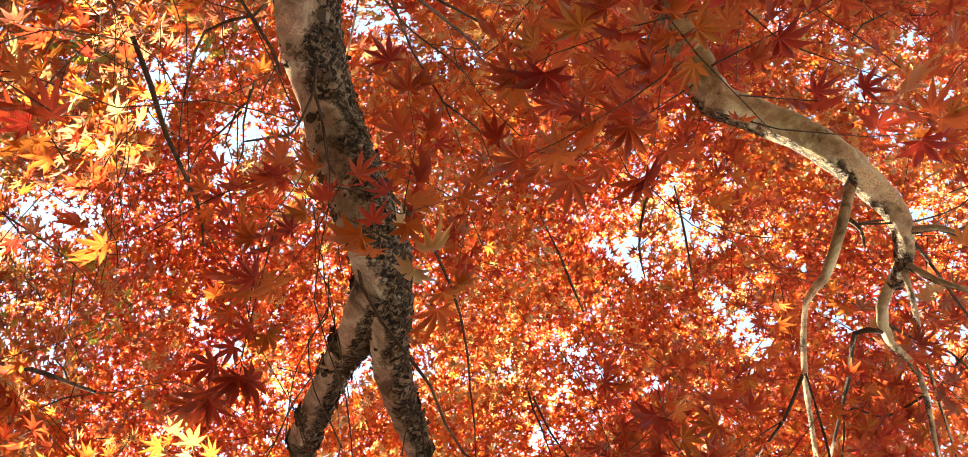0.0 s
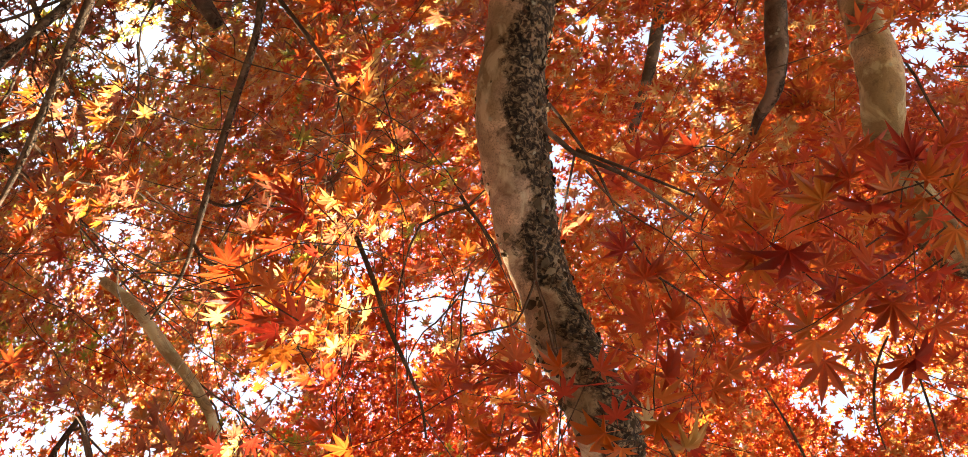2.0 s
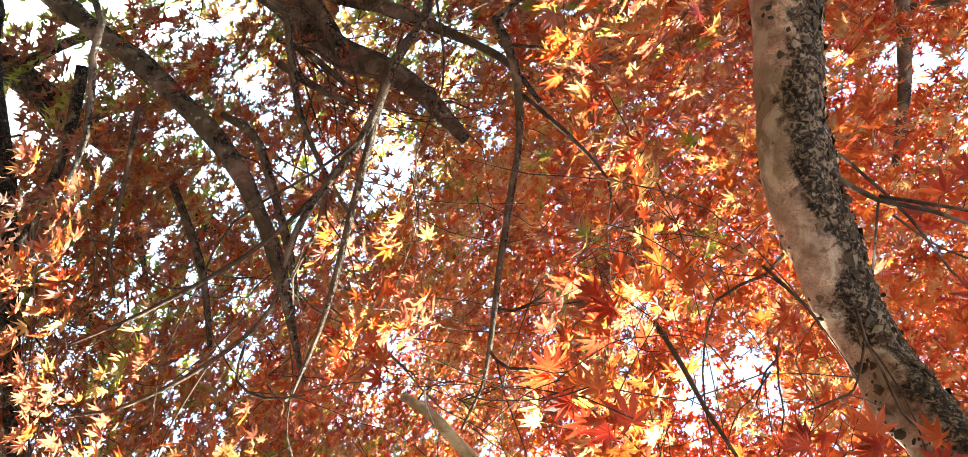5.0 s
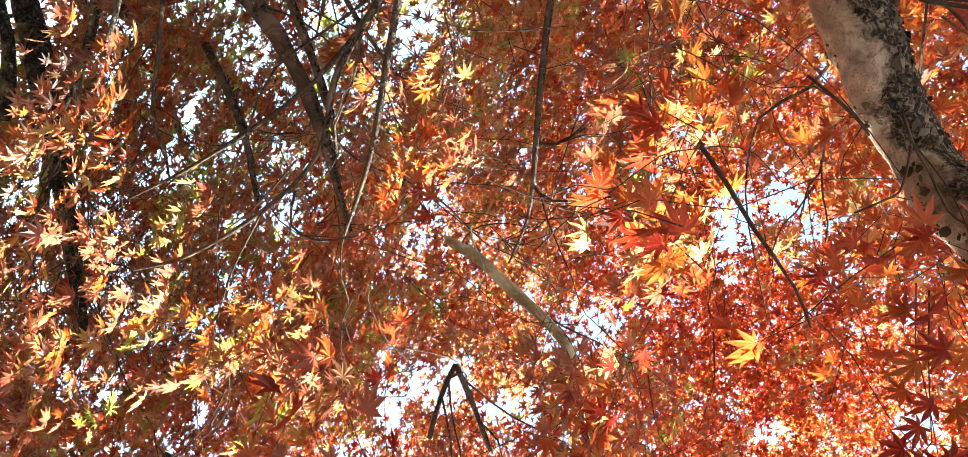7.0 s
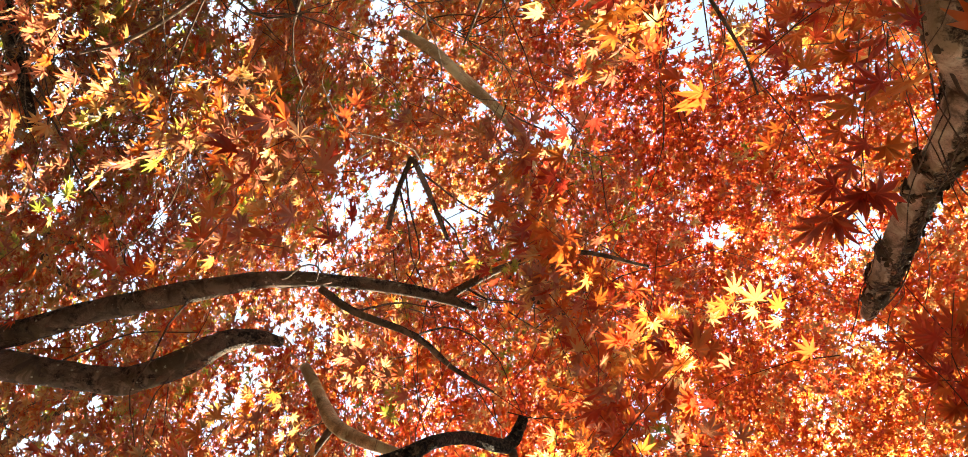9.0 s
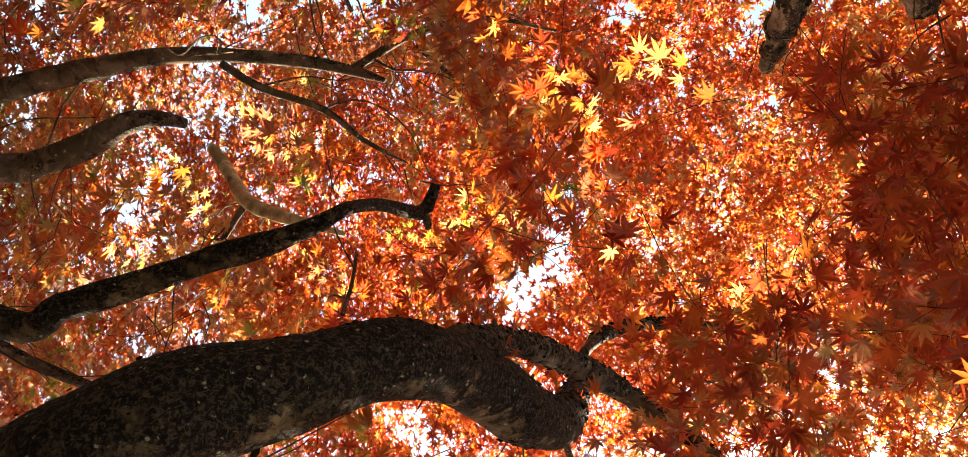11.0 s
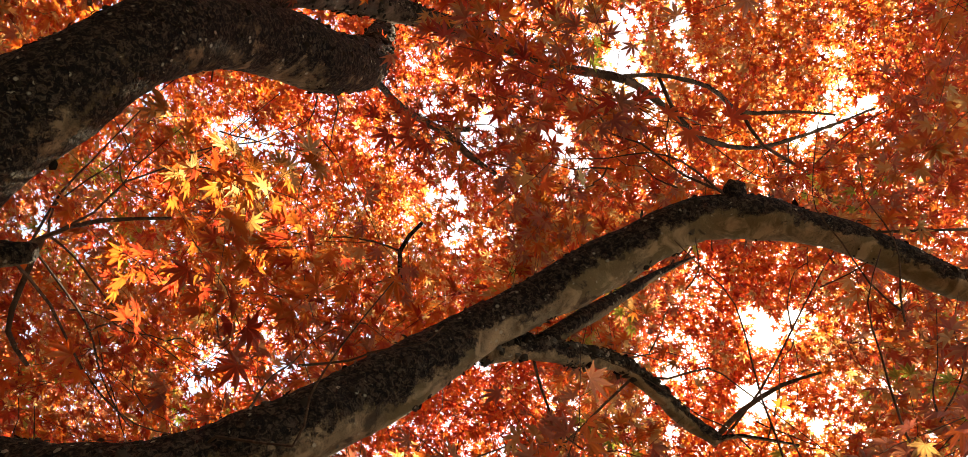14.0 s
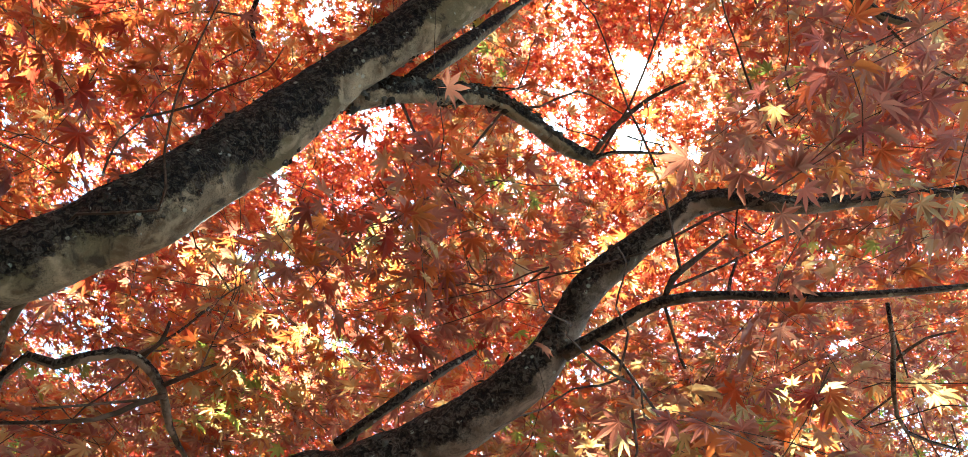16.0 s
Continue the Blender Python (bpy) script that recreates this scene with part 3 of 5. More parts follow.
stem("K", "limb", BARK_MOSS_SHADE, [(-4.350, -0.900, 2.300, 0.0535), (-3.628, -0.508, 2.470, 0.0491), (-2.907, -0.115, 2.801, 0.0446), (-2.754, -0.148, 2.898, 0.0410), (-2.615, -0.191, 3.004, 0.0413), (-2.402, -0.268, 3.164, 0.0381), (-2.268, -0.306, 3.258, 0.0346), (-2.146, -0.356, 3.341, 0.0274), (-2.097, -0.397, 3.396, 0.0203), (-2.171, -0.459, 3.649, 0.0222), (-2.181, -0.462, 3.853, 0.0278), (-2.167, -0.522, 3.902, 0.0217), (-2.145, -0.568, 3.906, 0.0174)])
stem("K", "branch", BARK_BROWN, [(-2.181, -0.456, 3.886, 0.0151), (-2.179, -0.409, 3.898, 0.0130)], bare=False)
stem("K", "limb", BARK_BROWN, [(-4.350, -0.900, 2.300, 0.0300), (-4.159, -0.522, 2.739, 0.0275), (-3.967, -0.144, 3.337, 0.0250), (-3.856, -0.062, 3.433, 0.0250), (-3.669, 0.056, 3.589, 0.0212), (-3.598, 0.130, 3.655, 0.0100)])
stem("K", "branch", BARK_TWIG, [(-1.854, -0.042, 3.117, 0.0062), (-1.882, -0.128, 3.184, 0.0056), (-1.917, -0.221, 3.244, 0.0042)], bare=False)
stem("K", "limb", BARK_GREY, [(-2.374, -2.026, 3.447, 0.0172), (-2.301, -1.967, 3.545, 0.0244), (-2.218, -1.840, 3.676, 0.0241), (-2.137, -1.716, 3.803, 0.0214), (-2.119, -1.603, 3.931, 0.0167), (-2.185, -1.401, 4.068, 0.0095)], bare=False)
stem("K", "branch", BARK_BROWN, [(-2.462, -1.578, 3.630, 0.0119), (-2.467, -1.483, 3.719, 0.0119), (-2.485, -1.312, 3.871, 0.0083)], bare=False)
stem("K", "branch", BARK_TWIG, [(-2.462, -1.578, 3.630, 0.0095), (-2.546, -1.479, 3.647, 0.0107), (-2.643, -1.342, 3.690, 0.0107)], bare=False)
# thick arched maple trunk with black mossy bark
tree("P", (-3.22, 0.77, 0), "Thick arched maple trunk with black mossy bark")
stem("P", "trunk", BARK_MOSS_SHADE, [(-3.222, 0.773, -0.050, 0.2207), (-3.204, 0.764, 0.250, 0.1765), (-2.861, 0.593, 1.343, 0.1648), (-2.500, 0.412, 2.442, 0.1530), (-2.238, 0.281, 2.633, 0.1471), (-2.098, 0.211, 2.735, 0.1415), (-1.973, 0.154, 2.848, 0.1299), (-1.880, 0.119, 2.992, 0.1180), (-1.810, 0.074, 3.201, 0.1107), (-1.804, 0.086, 3.432, 0.1034), (-1.835, 0.150, 3.711, 0.0993), (-1.855, 0.244, 3.947, 0.0960), (-1.934, 0.279, 4.248, 0.0900), (-2.086, 0.256, 4.606, 0.0760), (-2.309, 0.185, 5.071, 0.0620), (-2.520, 0.099, 5.545, 0.0460)])
stem("P", "limb", BARK_BROWN, [(-1.885, 0.019, 3.634, 0.0535), (-1.870, 0.014, 3.940, 0.0485), (-1.880, 0.080, 4.331, 0.0475), (-1.800, 0.202, 4.574, 0.0428), (-1.618, 0.369, 4.678, 0.0280), (-1.389, 0.553, 4.710, 0.0200), (-1.207, 0.688, 4.815, 0.0160), (-1.117, 0.893, 4.964, 0.0130), (-1.082, 1.020, 5.082, 0.0115), (-0.935, 1.157, 5.265, 0.0095), (-0.732, 1.208, 5.482, 0.0075), (-0.471, 1.229, 5.733, 0.0050)], bare=False)
stem("P", "branch", BARK_BROWN, [(-1.282, 0.648, 4.772, 0.0097), (-1.137, 0.700, 4.905, 0.0085), (-0.980, 0.827, 5.044, 0.0100), (-0.915, 0.983, 5.180, 0.0088), (-0.734, 1.061, 5.284, 0.0066), (-0.596, 1.135, 5.363, 0.0044)], bare=False)
stem("P", "branch", BARK_TWIG, [(-0.915, 0.983, 5.180, 0.0077), (-0.876, 1.141, 5.200, 0.0077), (-0.755, 1.317, 5.269, 0.0069), (-0.666, 1.561, 5.318, 0.0051)], bare=False)
stem("P", "branch", BARK_TWIG, [(-1.130, 0.721, 4.958, 0.0075), (-1.119, 0.844, 4.963, 0.0075), (-1.105, 0.955, 5.020, 0.0076)], bare=False)
stem("P", "branch", BARK_BROWN, [(-1.937, 0.329, 4.295, 0.0116), (-2.058, 0.491, 4.619, 0.0149), (-2.033, 0.659, 4.831, 0.0178), (-1.983, 0.776, 4.858, 0.0156), (-1.911, 0.899, 4.899, 0.0089)], bare=False)
stem("P", "branch", BARK_BROWN, [(-2.053, 0.641, 4.819, 0.0126), (-1.944, 0.679, 4.882, 0.0105)], bare=False)
stem("P", "branch", BARK_BROWN, [(-1.872, 0.041, 4.385, 0.0165), (-1.949, -0.038, 4.688, 0.0260), (-1.963, -0.099, 5.077, 0.0285), (-1.750, -0.079, 5.201, 0.0241), (-1.494, -0.021, 5.349, 0.0219), (-1.336, 0.042, 5.440, 0.0154), (-1.228, 0.122, 5.502, 0.0087)], bare=False)
stem("P", "stub", BARK_MOSS_SHADE, [(-2.214, 0.370, 2.745, 0.0357), (-2.147, 0.404, 2.804, 0.0317), (-2.105, 0.430, 2.858, 0.0262), (-2.082, 0.441, 2.871, 0.0189)])
stem("P", "branch", BARK_TWIG, [(-2.161, 0.426, 2.875, 0.0089), (-2.228, 0.422, 3.034, 0.0072), (-2.255, 0.439, 3.216, 0.0069), (-2.163, 0.508, 3.369, 0.0045)], bare=False)
stem("P", "branch", BARK_TWIG, [(-2.206, 0.424, 2.997, 0.0071), (-2.328, 0.514, 2.975, 0.0072), (-2.441, 0.617, 2.958, 0.0074), (-2.476, 0.726, 2.986, 0.0058)], bare=False)
stem("P", "branch", BARK_MOSS_SHADE, [(-1.864, 0.865, 4.134, 0.0070), (-1.960, 0.931, 4.077, 0.0080), (-2.005, 1.095, 4.049, 0.0060)], bare=False)
# mossy maple with a long slanting crooked limb
tree("Q", (-2.96, 0.44, 0), "Mossy maple with a long slanting crooked limb")
stem("Q", "trunk", BARK_OLIVE, [(-2.958, 0.435, -0.050, 0.1116), (-2.939, 0.444, 0.250, 0.0893), (-2.594, 0.600, 1.333, 0.0833), (-2.231, 0.765, 2.425, 0.0774), (-1.956, 0.890, 2.602, 0.0744), (-1.826, 0.949, 2.686, 0.0745), (-1.729, 0.990, 2.812, 0.0763), (-1.619, 1.019, 2.959, 0.0769), (-1.529, 1.038, 3.153, 0.0773), (-1.430, 1.047, 3.355, 0.0757), (-1.310, 1.048, 3.520, 0.0687), (-1.178, 1.050, 3.691, 0.0644), (-1.019, 1.035, 3.831, 0.0604), (-0.871, 1.034, 3.938, 0.0593), (-0.732, 1.088, 3.988, 0.0575), (-0.557, 1.196, 4.053, 0.0526), (-0.407, 1.344, 4.119, 0.0500), (-0.287, 1.449, 4.136, 0.0446), (-0.180, 1.492, 4.225, 0.0381), (0.037, 1.498, 4.387, 0.0313)])
stem("Q", "stub", BARK_OLIVE, [(-0.780, 1.051, 3.968, 0.0486), (-0.776, 1.004, 3.991, 0.0382), (-0.760, 0.973, 4.012, 0.0226)])
stem("Q", "limb", BARK_OLIVE, [(-1.392, 1.095, 3.426, 0.0404), (-1.308, 1.158, 3.525, 0.0366), (-1.245, 1.243, 3.625, 0.0311), (-1.175, 1.332, 3.727, 0.0268), (-1.111, 1.446, 3.763, 0.0254), (-1.063, 1.561, 3.790, 0.0240), (-0.998, 1.665, 3.822, 0.0187)])
stem("Q", "limb", BARK_OLIVE, [(-1.303, 1.173, 3.573, 0.0260), (-1.252, 1.186, 3.728, 0.0275), (-1.200, 1.204, 3.871, 0.0240), (-1.148, 1.223, 4.045, 0.0170), (-1.10, 1.25, 4.22, 0.0100), (-1.06, 1.29, 4.40, 0.0050)], bare=(0, 4))
stem("Q", "branch", BARK_TWIG, [(-0.995, 1.655, 3.827, 0.0093), (-0.922, 1.619, 3.891, 0.0084), (-0.814, 1.611, 4.002, 0.0067), (-0.703, 1.616, 4.057, 0.0038)])
stem("Q", "branch", BARK_OLIVE, [(-1.007, 1.664, 3.817, 0.0112), (-0.938, 1.679, 3.856, 0.0066), (-0.804, 1.778, 3.935, 0.0038)])
stem("Q", "branch", BARK_OLIVE, [(-0.267, 1.472, 4.137, 0.0268), (-0.200, 1.527, 4.097, 0.0228), (-0.141, 1.601, 4.045, 0.0155), (-0.056, 1.664, 4.061, 0.0086)])
# smaller maple with crooked grey limbs and orange leaves
tree("R", (-2.64, 1.67, 0), "Smaller maple with crooked grey limbs and orange leaves")
stem("R", "trunk", BARK_UMBER, [(-2.641, 1.665, -0.050, 0.1071), (-2.621, 1.667, 0.250, 0.0857), (-2.252, 1.707, 1.456, 0.0800), (-1.862, 1.749, 2.648, 0.0743), (-1.547, 1.783, 2.796, 0.0714), (-1.417, 1.797, 2.857, 0.0669), (-1.269, 1.804, 2.931, 0.0625), (-1.112, 1.780, 3.027, 0.0550), (-1.016, 1.733, 3.105, 0.0416), (-0.931, 1.674, 3.183, 0.0416), (-0.833, 1.648, 3.249, 0.0372), (-0.739, 1.633, 3.307, 0.0327), (-0.646, 1.624, 3.361, 0.0312), (-0.545, 1.636, 3.353, 0.0277), (-0.417, 1.685, 3.339, 0.0214), (-0.288, 1.735, 3.379, 0.0171), (-0.161, 1.789, 3.416, 0.0128), (-0.005, 1.844, 3.466, 0.0071)], bare=(0, 12))
stem("R", "limb", BARK_UMBER, [(-0.998, 1.749, 3.051, 0.0175), (-0.858, 1.719, 3.087, 0.0157), (-0.741, 1.697, 3.107, 0.0140), (-0.600, 1.722, 3.113, 0.0109), (-0.417, 1.785, 3.120, 0.0107), (-0.237, 1.830, 3.135, 0.0079), (-0.096, 1.885, 3.179, 0.0059)])
stem("R", "branch", BARK_TWIG, [(-0.741, 1.697, 3.107, 0.0063), (-0.709, 1.665, 3.142, 0.0084), (-0.664, 1.655, 3.172, 0.0063), (-0.576, 1.641, 3.226, 0.0035)])
stem("R", "branch", BARK_UMBER, [(-1.601, 1.758, 2.891, 0.0139), (-1.479, 1.741, 2.965, 0.0139), (-1.393, 1.774, 3.099, 0.0128), (-1.319, 1.819, 3.222, 0.0083)])
stem("R", "branch", BARK_UMBER, [(-1.984, 1.736, 1.678, 0.0131), (-2.022, 1.457, 2.085, 0.0120), (-2.060, 1.178, 2.652, 0.0109), (-1.945, 1.207, 2.696, 0.0123), (-1.853, 1.260, 2.768, 0.0126), (-1.838, 1.326, 2.793, 0.0128), (-1.818, 1.387, 2.769, 0.0114), (-1.856, 1.483, 2.749, 0.0087), (-1.874, 1.577, 2.740, 0.0059)])
stem("R", "branch", BARK_TWIG, [(-1.847, 1.307, 2.800, 0.0064), (-1.795, 1.302, 2.829, 0.0057), (-1.764, 1.272, 2.863, 0.0036)])
stem("R", "branch", BARK_TWIG, [(-1.816, 1.382, 2.773, 0.0064), (-1.764, 1.388, 2.797, 0.0057), (-1.694, 1.396, 2.829, 0.0036)])
stem("R", "branch", BARK_TWIG, [(-1.814, 1.402, 2.763, 0.0071), (-1.844, 1.371, 2.710, 0.0063), (-1.902, 1.339, 2.644, 0.0055), (-2.084, 1.257, 2.595, 0.0041)])
stem("R", "branch", BARK_UMBER, [(-1.984, 1.736, 1.678, 0.0164), (-2.023, 1.437, 2.096, 0.0151), (-2.061, 1.138, 2.674, 0.0137), (-1.973, 1.075, 2.702, 0.0120), (-1.894, 1.040, 2.709, 0.0092)])
stem("R", "branch", BARK_UMBER, [(-0.319, 2.309, 3.688, 0.0065), (-0.333, 2.415, 3.621, 0.0075), (-0.366, 2.528, 3.540, 0.0068), (-0.362, 2.700, 3.553, 0.0060), (-0.229, 2.814, 3.558, 0.0045)])
stem("R", "branch", BARK_TWIG, [(-0.343, 2.450, 3.596, 0.0054), (-0.245, 2.438, 3.654, 0.0045), (-0.146, 2.465, 3.691, 0.0027)])

# ---- foliage ----
rng = np.random.default_rng(7)
CENTRE = np.array([-0.25, 0.2, 1.5])      # the camera's spot, round which the crowns are built
SEVEN = [(0, 1.0), (36, 0.95), (-36, 0.95), (72, 0.78), (-72, 0.78), (112, 0.48), (-112, 0.48)]


def leaf_shape():
    """A palmate maple leaf with seven pointed lobes and a stalk: its points and its fan of triangles. The stalk joins at the origin."""
    lobes = sorted(SEVEN)
    pts = [(0.0, 0.0, 0.0)]

    def polar(a, r, z=0.03):
        a = math.radians(a)
        return (math.sin(a) * r, math.cos(a) * r, z)
    for i, (a, l) in enumerate(lobes):
        pts.append(polar((a + lobes[i - 1][0]) / 2, 0.27) if i else polar(a - 20, 0.09))
        pts += [polar(a - 13.0, l * 0.52), polar(a, l, -0.16 * l), polar(a + 13.0, l * 0.52)]
    pts.append(polar(lobes[-1][0] + 20, 0.10))
    tris = [(0, i + 1, i) for i in range(1, len(pts) - 1)]
    k = len(pts)
    pts += [(-0.014, -0.02, 0.0), (0.014, -0.02, 0.0), (0.0, -0.55, 0.06)]
    tris += [(0, k, k + 1), (k, k + 2, k + 1)]
    return np.array(pts), np.array(tris)


def star_leaf(lobes, wide, split):
    """A palmate leaf seen from some way off: narrow pointed lobes that meet at the stalk, widest at the middle if split."""
    pts, tris = [], []
    for a, l in lobes:
        a = math.radians(a)
        d, side = np.array([math.sin(a), math.cos(a), 0.0]), np.array([math.cos(a), -math.sin(a), 0.0])
        k = len(pts)
        tip = d * l + np.array([0, 0, -0.16 * l])
        if split:
            belly = d * l * 0.42 + np.array([0, 0, 0.03])
            pts += [d * -0.05, belly - side * wide * l, tip, belly + side * wide * l]
            tris += [(k, k + 2, k + 1), (k, k + 3, k + 2)]
        else:
            pts += [side * -wide + d * 0.08, tip, side * wide + d * 0.08]
            tris.append((k, k + 2, k + 1))
    return np.array(pts), np.array(tris)


FINE = leaf_shape()
FIVE = [(0, 1.0), (45, 0.93), (-45, 0.93), (92, 0.68), (-92, 0.68)]
THREE = [(0, 1.0), (66, 0.92), (-60, 0.92)]
COARSE = star_leaf(SEVEN, 0.13, True)
SPIKE = star_leaf(SEVEN, 0.135, False)
STAR = star_leaf(FIVE, 0.19, False)
BLADE = star_leaf(THREE, 0.27, False)


def leaf_frames(pos, out_dir, normal, size, curl):
    """Matrices that set unit leaves at pos, with the middle lobe along out_dir."""
    y = out_dir / np.linalg.norm(out_dir, axis=1)[:, None]
    x = np.cross(y, normal)
    x /= np.linalg.norm(x, axis=1)[:, None] + 1e-9
    z = np.cross(x, y)
    return np.stack([x * (size * rng.uniform(0.72, 1.08, len(size)))[:, None], y * size[:, None], z * (size * curl)[:, None]], axis=2)


def spray(origin, azimuth, slope, length, scale):
    """One leafy twig: its line, and rows for its leaves (place, direction, normal, size)."""
    h = np.array([math.cos(azimuth) * math.cos(slope), math.sin(azimuth) * math.cos(slope), math.sin(slope)])
    side = np.array([-math.sin(azimuth), math.cos(azimuth), 0.0])
    n = max(3, int(length / (0.055 * min(1.0, scale))))
    s = np.linspace(0.12, 1.0, n)
    line = origin + h * (s * length)[:, None] + np.array([0, 0, -0.10 * length]) * (s ** 2)[:, None] + side * (length * rng.normal(0, 0.07) * np.sin(s * 3.1) + length * rng.normal(0, 0.03) * np.sin(s * 7.5))[:, None]
    place, way = [], []
    hang = 1.35 if origin[2] < 3.1 else 0.75      # the low outer leaves hang
    for i in range(n):
        for sg in (-1, 1):
            if rng.random() < 0.10:
                continue
            d = h * rng.uniform(0.25, 0.9) + side * sg * rng.uniform(0.7, 1.1) + np.array([0, 0, rng.uniform(-hang, 0.10)])
            place.append(line[i] + d * rng.uniform(0.012, 0.035) * scale)
            way.append(d)
    place.append(line[-1])
    way.append(h + np.array([0, 0, -0.25]))
    place, way = np.array(place), np.array(way)
    k = len(place)
    normal = np.array([0, 0, 1.0]) + rng.normal(0, 0.30, (k, 3))
    size = np.clip(rng.normal(0.052, 0.009, k), 0.032, 0.075) * scale
    return np.vstack([origin, line]), place, way, normal, size


def fill_mesh(name, frames, places, shapes, mats, materials):
    """One mesh of many leaves of one shape."""
    pts, tris = shapes
    n, k, f = len(places), len(pts), len(tris)
    v = np.einsum("nij,kj->nki", frames, pts) + places[:, None, :]
    idx = (tris[None] + (np.arange(n) * k)[:, None, None]).reshape(-1)
    me = bpy.data.meshes.new(name)
    me.vertices.add(n * k)
    me.vertices.foreach_set("co", v.reshape(-1).astype(np.float32))
    me.loops.add(n * f * 3)
    me.loops.foreach_set("vertex_index", idx.astype(np.int32))
    me.polygons.add(n * f)
    me.polygons.foreach_set("loop_start", np.arange(0, n * f * 3, 3, dtype=np.int32))
    me.polygons.foreach_set("material_index", np.repeat(mats, f).astype(np.int32))
    me.update(calc_edges=True)
    for m in materials:
        me.materials.append(m)
    return me


def way_of(az, el):
    a, e = radians(az), radians(el)
    return np.array([math.cos(a) * math.cos(e), math.sin(a) * math.cos(e), math.sin(e)])


# sky openings read from the camera's view, by view spot: azimuth, elevation, radius in degrees
VIEW_SPOTS = np.array([[-0.09, -0.03, 1.55], [-0.24, -0.04, 1.465], [-0.235, 0.34, 1.515]])
GAPS = []
GAPS += [(0, *g) for g in ((-73.2, 65.5, 1.5), (-67.3, 66.6, 1.8), (-64.4, 68.2, 1.2), (-89.1, 62, 1.6), (-77.4, 60.8, 1.2), (-126.5, 63.1, 1.5), (-119.7, 65, 1.2), (-124.3, 41.5, 1.1), (-139.4, 43.2, 1.4), (-106, 73.2, 1.6), (-81.5, 71.5, 1.2), (-69.2, 70.6, 1))]
GAPS += [(0, *g) for g in ((-119, 48.8, 1), (-107.1, 44, 1.2), (-63.7, 62.3, 1.3), (-52.8, 57.6, 1.2), (-59.7, 47.8, 1.5), (-101.7, 49.6, 0.8), (-108.3, 68.2, 0.9), (-126.6, 23.7, 1.8), (-116.5, 41.3, 1.2), (-123.1, 42.2, 1), (-126.3, 43.4, 1.1), (-122, 45.8, 1.2))]
GAPS += [(0, *g) for g in ((-105.1, 43.2, 1.4), (-103.9, 45.2, 1.2), (-92.9, 38, 1.3), (-88.8, 40.8, 1.4), (-84.8, 42.3, 1), (-74.6, 42.6, 1.8), (-72.5, 41.4, 1.6), (-117.5, 51.2, 1.2), (-70.8, 48.3, 1.2), (-137.7, 44.5, 1.2), (-138.3, 39.5, 1.1), (-84.3, 63, 1.8))]
GAPS += [(0, *g) for g in ((-73.3, 61.9, 1.4), (-99.1, 48.7, 0.8))]
GAPS += [(1, *g) for g in ((-127.4, 24.7, 2), (-129.6, 20.2, 1.5), (-120.2, 17.6, 1.6), (-127.3, 20.3, 1.2), (-96.3, 37.7, 1.5), (-91.4, 39.6, 1.6), (-93.5, 39, 1.2), (-103.2, 46.1, 1.4), (-97.2, 36, 1), (-115.3, 42.9, 1.2), (-118.8, 42.1, 1), (-121.6, 48.4, 1.4))]
GAPS += [(1, *g) for g in ((-147, 24, 1.5), (-146.7, 26.6, 1.2), (-142.2, 19, 1.3), (-134.5, 31.7, 1.2), (-143.6, 22.3, 1), (-89.3, 44.5, 1.3), (-145.4, 39.6, 1.8), (-147.7, 37.4, 1.8), (-147.2, 42.4, 1.7), (-150.4, 36.1, 1.6), (-147.9, 39.1, 1.5), (-154.7, 35.7, 1.4))]
GAPS += [(1, *g) for g in ((-160.2, 32.3, 1.7), (-159.9, 35, 1.6), (-135.4, 45.2, 1.5), (-137.9, 45.3, 1.2), (-119.2, 47.6, 1.6), (-115.5, 49.2, 1.4), (-116.7, 52.1, 1.3), (-124.6, 50.3, 1), (-135.3, 58, 1), (-162.7, 33.3, 1.3), (-147.9, 29.9, 0.8), (-144.5, 55.2, 0.8))]
GAPS += [(1, *g) for g in ((-157.6, 57.3, 1), (-160.9, 46.4, 1.1))]
GAPS += [(2, *g) for g in ((-154.6, 58.1, 1.6), (-162, 57.7, 1.6), (-166.5, 56, 1.2), (-162.7, 53.2, 1.3), (-164.9, 49, 1), (-163.9, 41.3, 1), (-161.6, 33.9, 1.4), (-163.4, 32, 1.2), (-169.1, 74.3, 1.8), (-173.7, 75.4, 1.3), (172.2, 74.3, 1.3), (164.3, 72.6, 1.3))]
GAPS += [(2, *g) for g in ((157, 72.7, 1.4), (167.8, 62.3, 1.7), (163.3, 62.3, 1.6), (162.5, 59.5, 1.3), (155.1, 66.4, 1.9), (153, 64.9, 1.4), (-180, 49.4, 1.4), (176.3, 51.3, 1.2), (178.1, 37.2, 1.4), (175.9, 38.3, 1), (122.4, 75.9, 1.9), (113.2, 77.5, 2))]
GAPS += [(2, *g) for g in ((168.2, 63.5, 1.4), (160.7, 67, 2), (164.2, 59.1, 1.3), (159.3, 57.9, 1.5), (178.1, 50.6, 1.2), (172.9, 60.8, 1.2), (126.8, 61.1, 1.3), (117.8, 59.2, 1.8), (114.9, 59.4, 1.3), (96.1, 57.5, 1.2), (163.8, 41.4, 1.2), (162.9, 39.4, 1.3))]
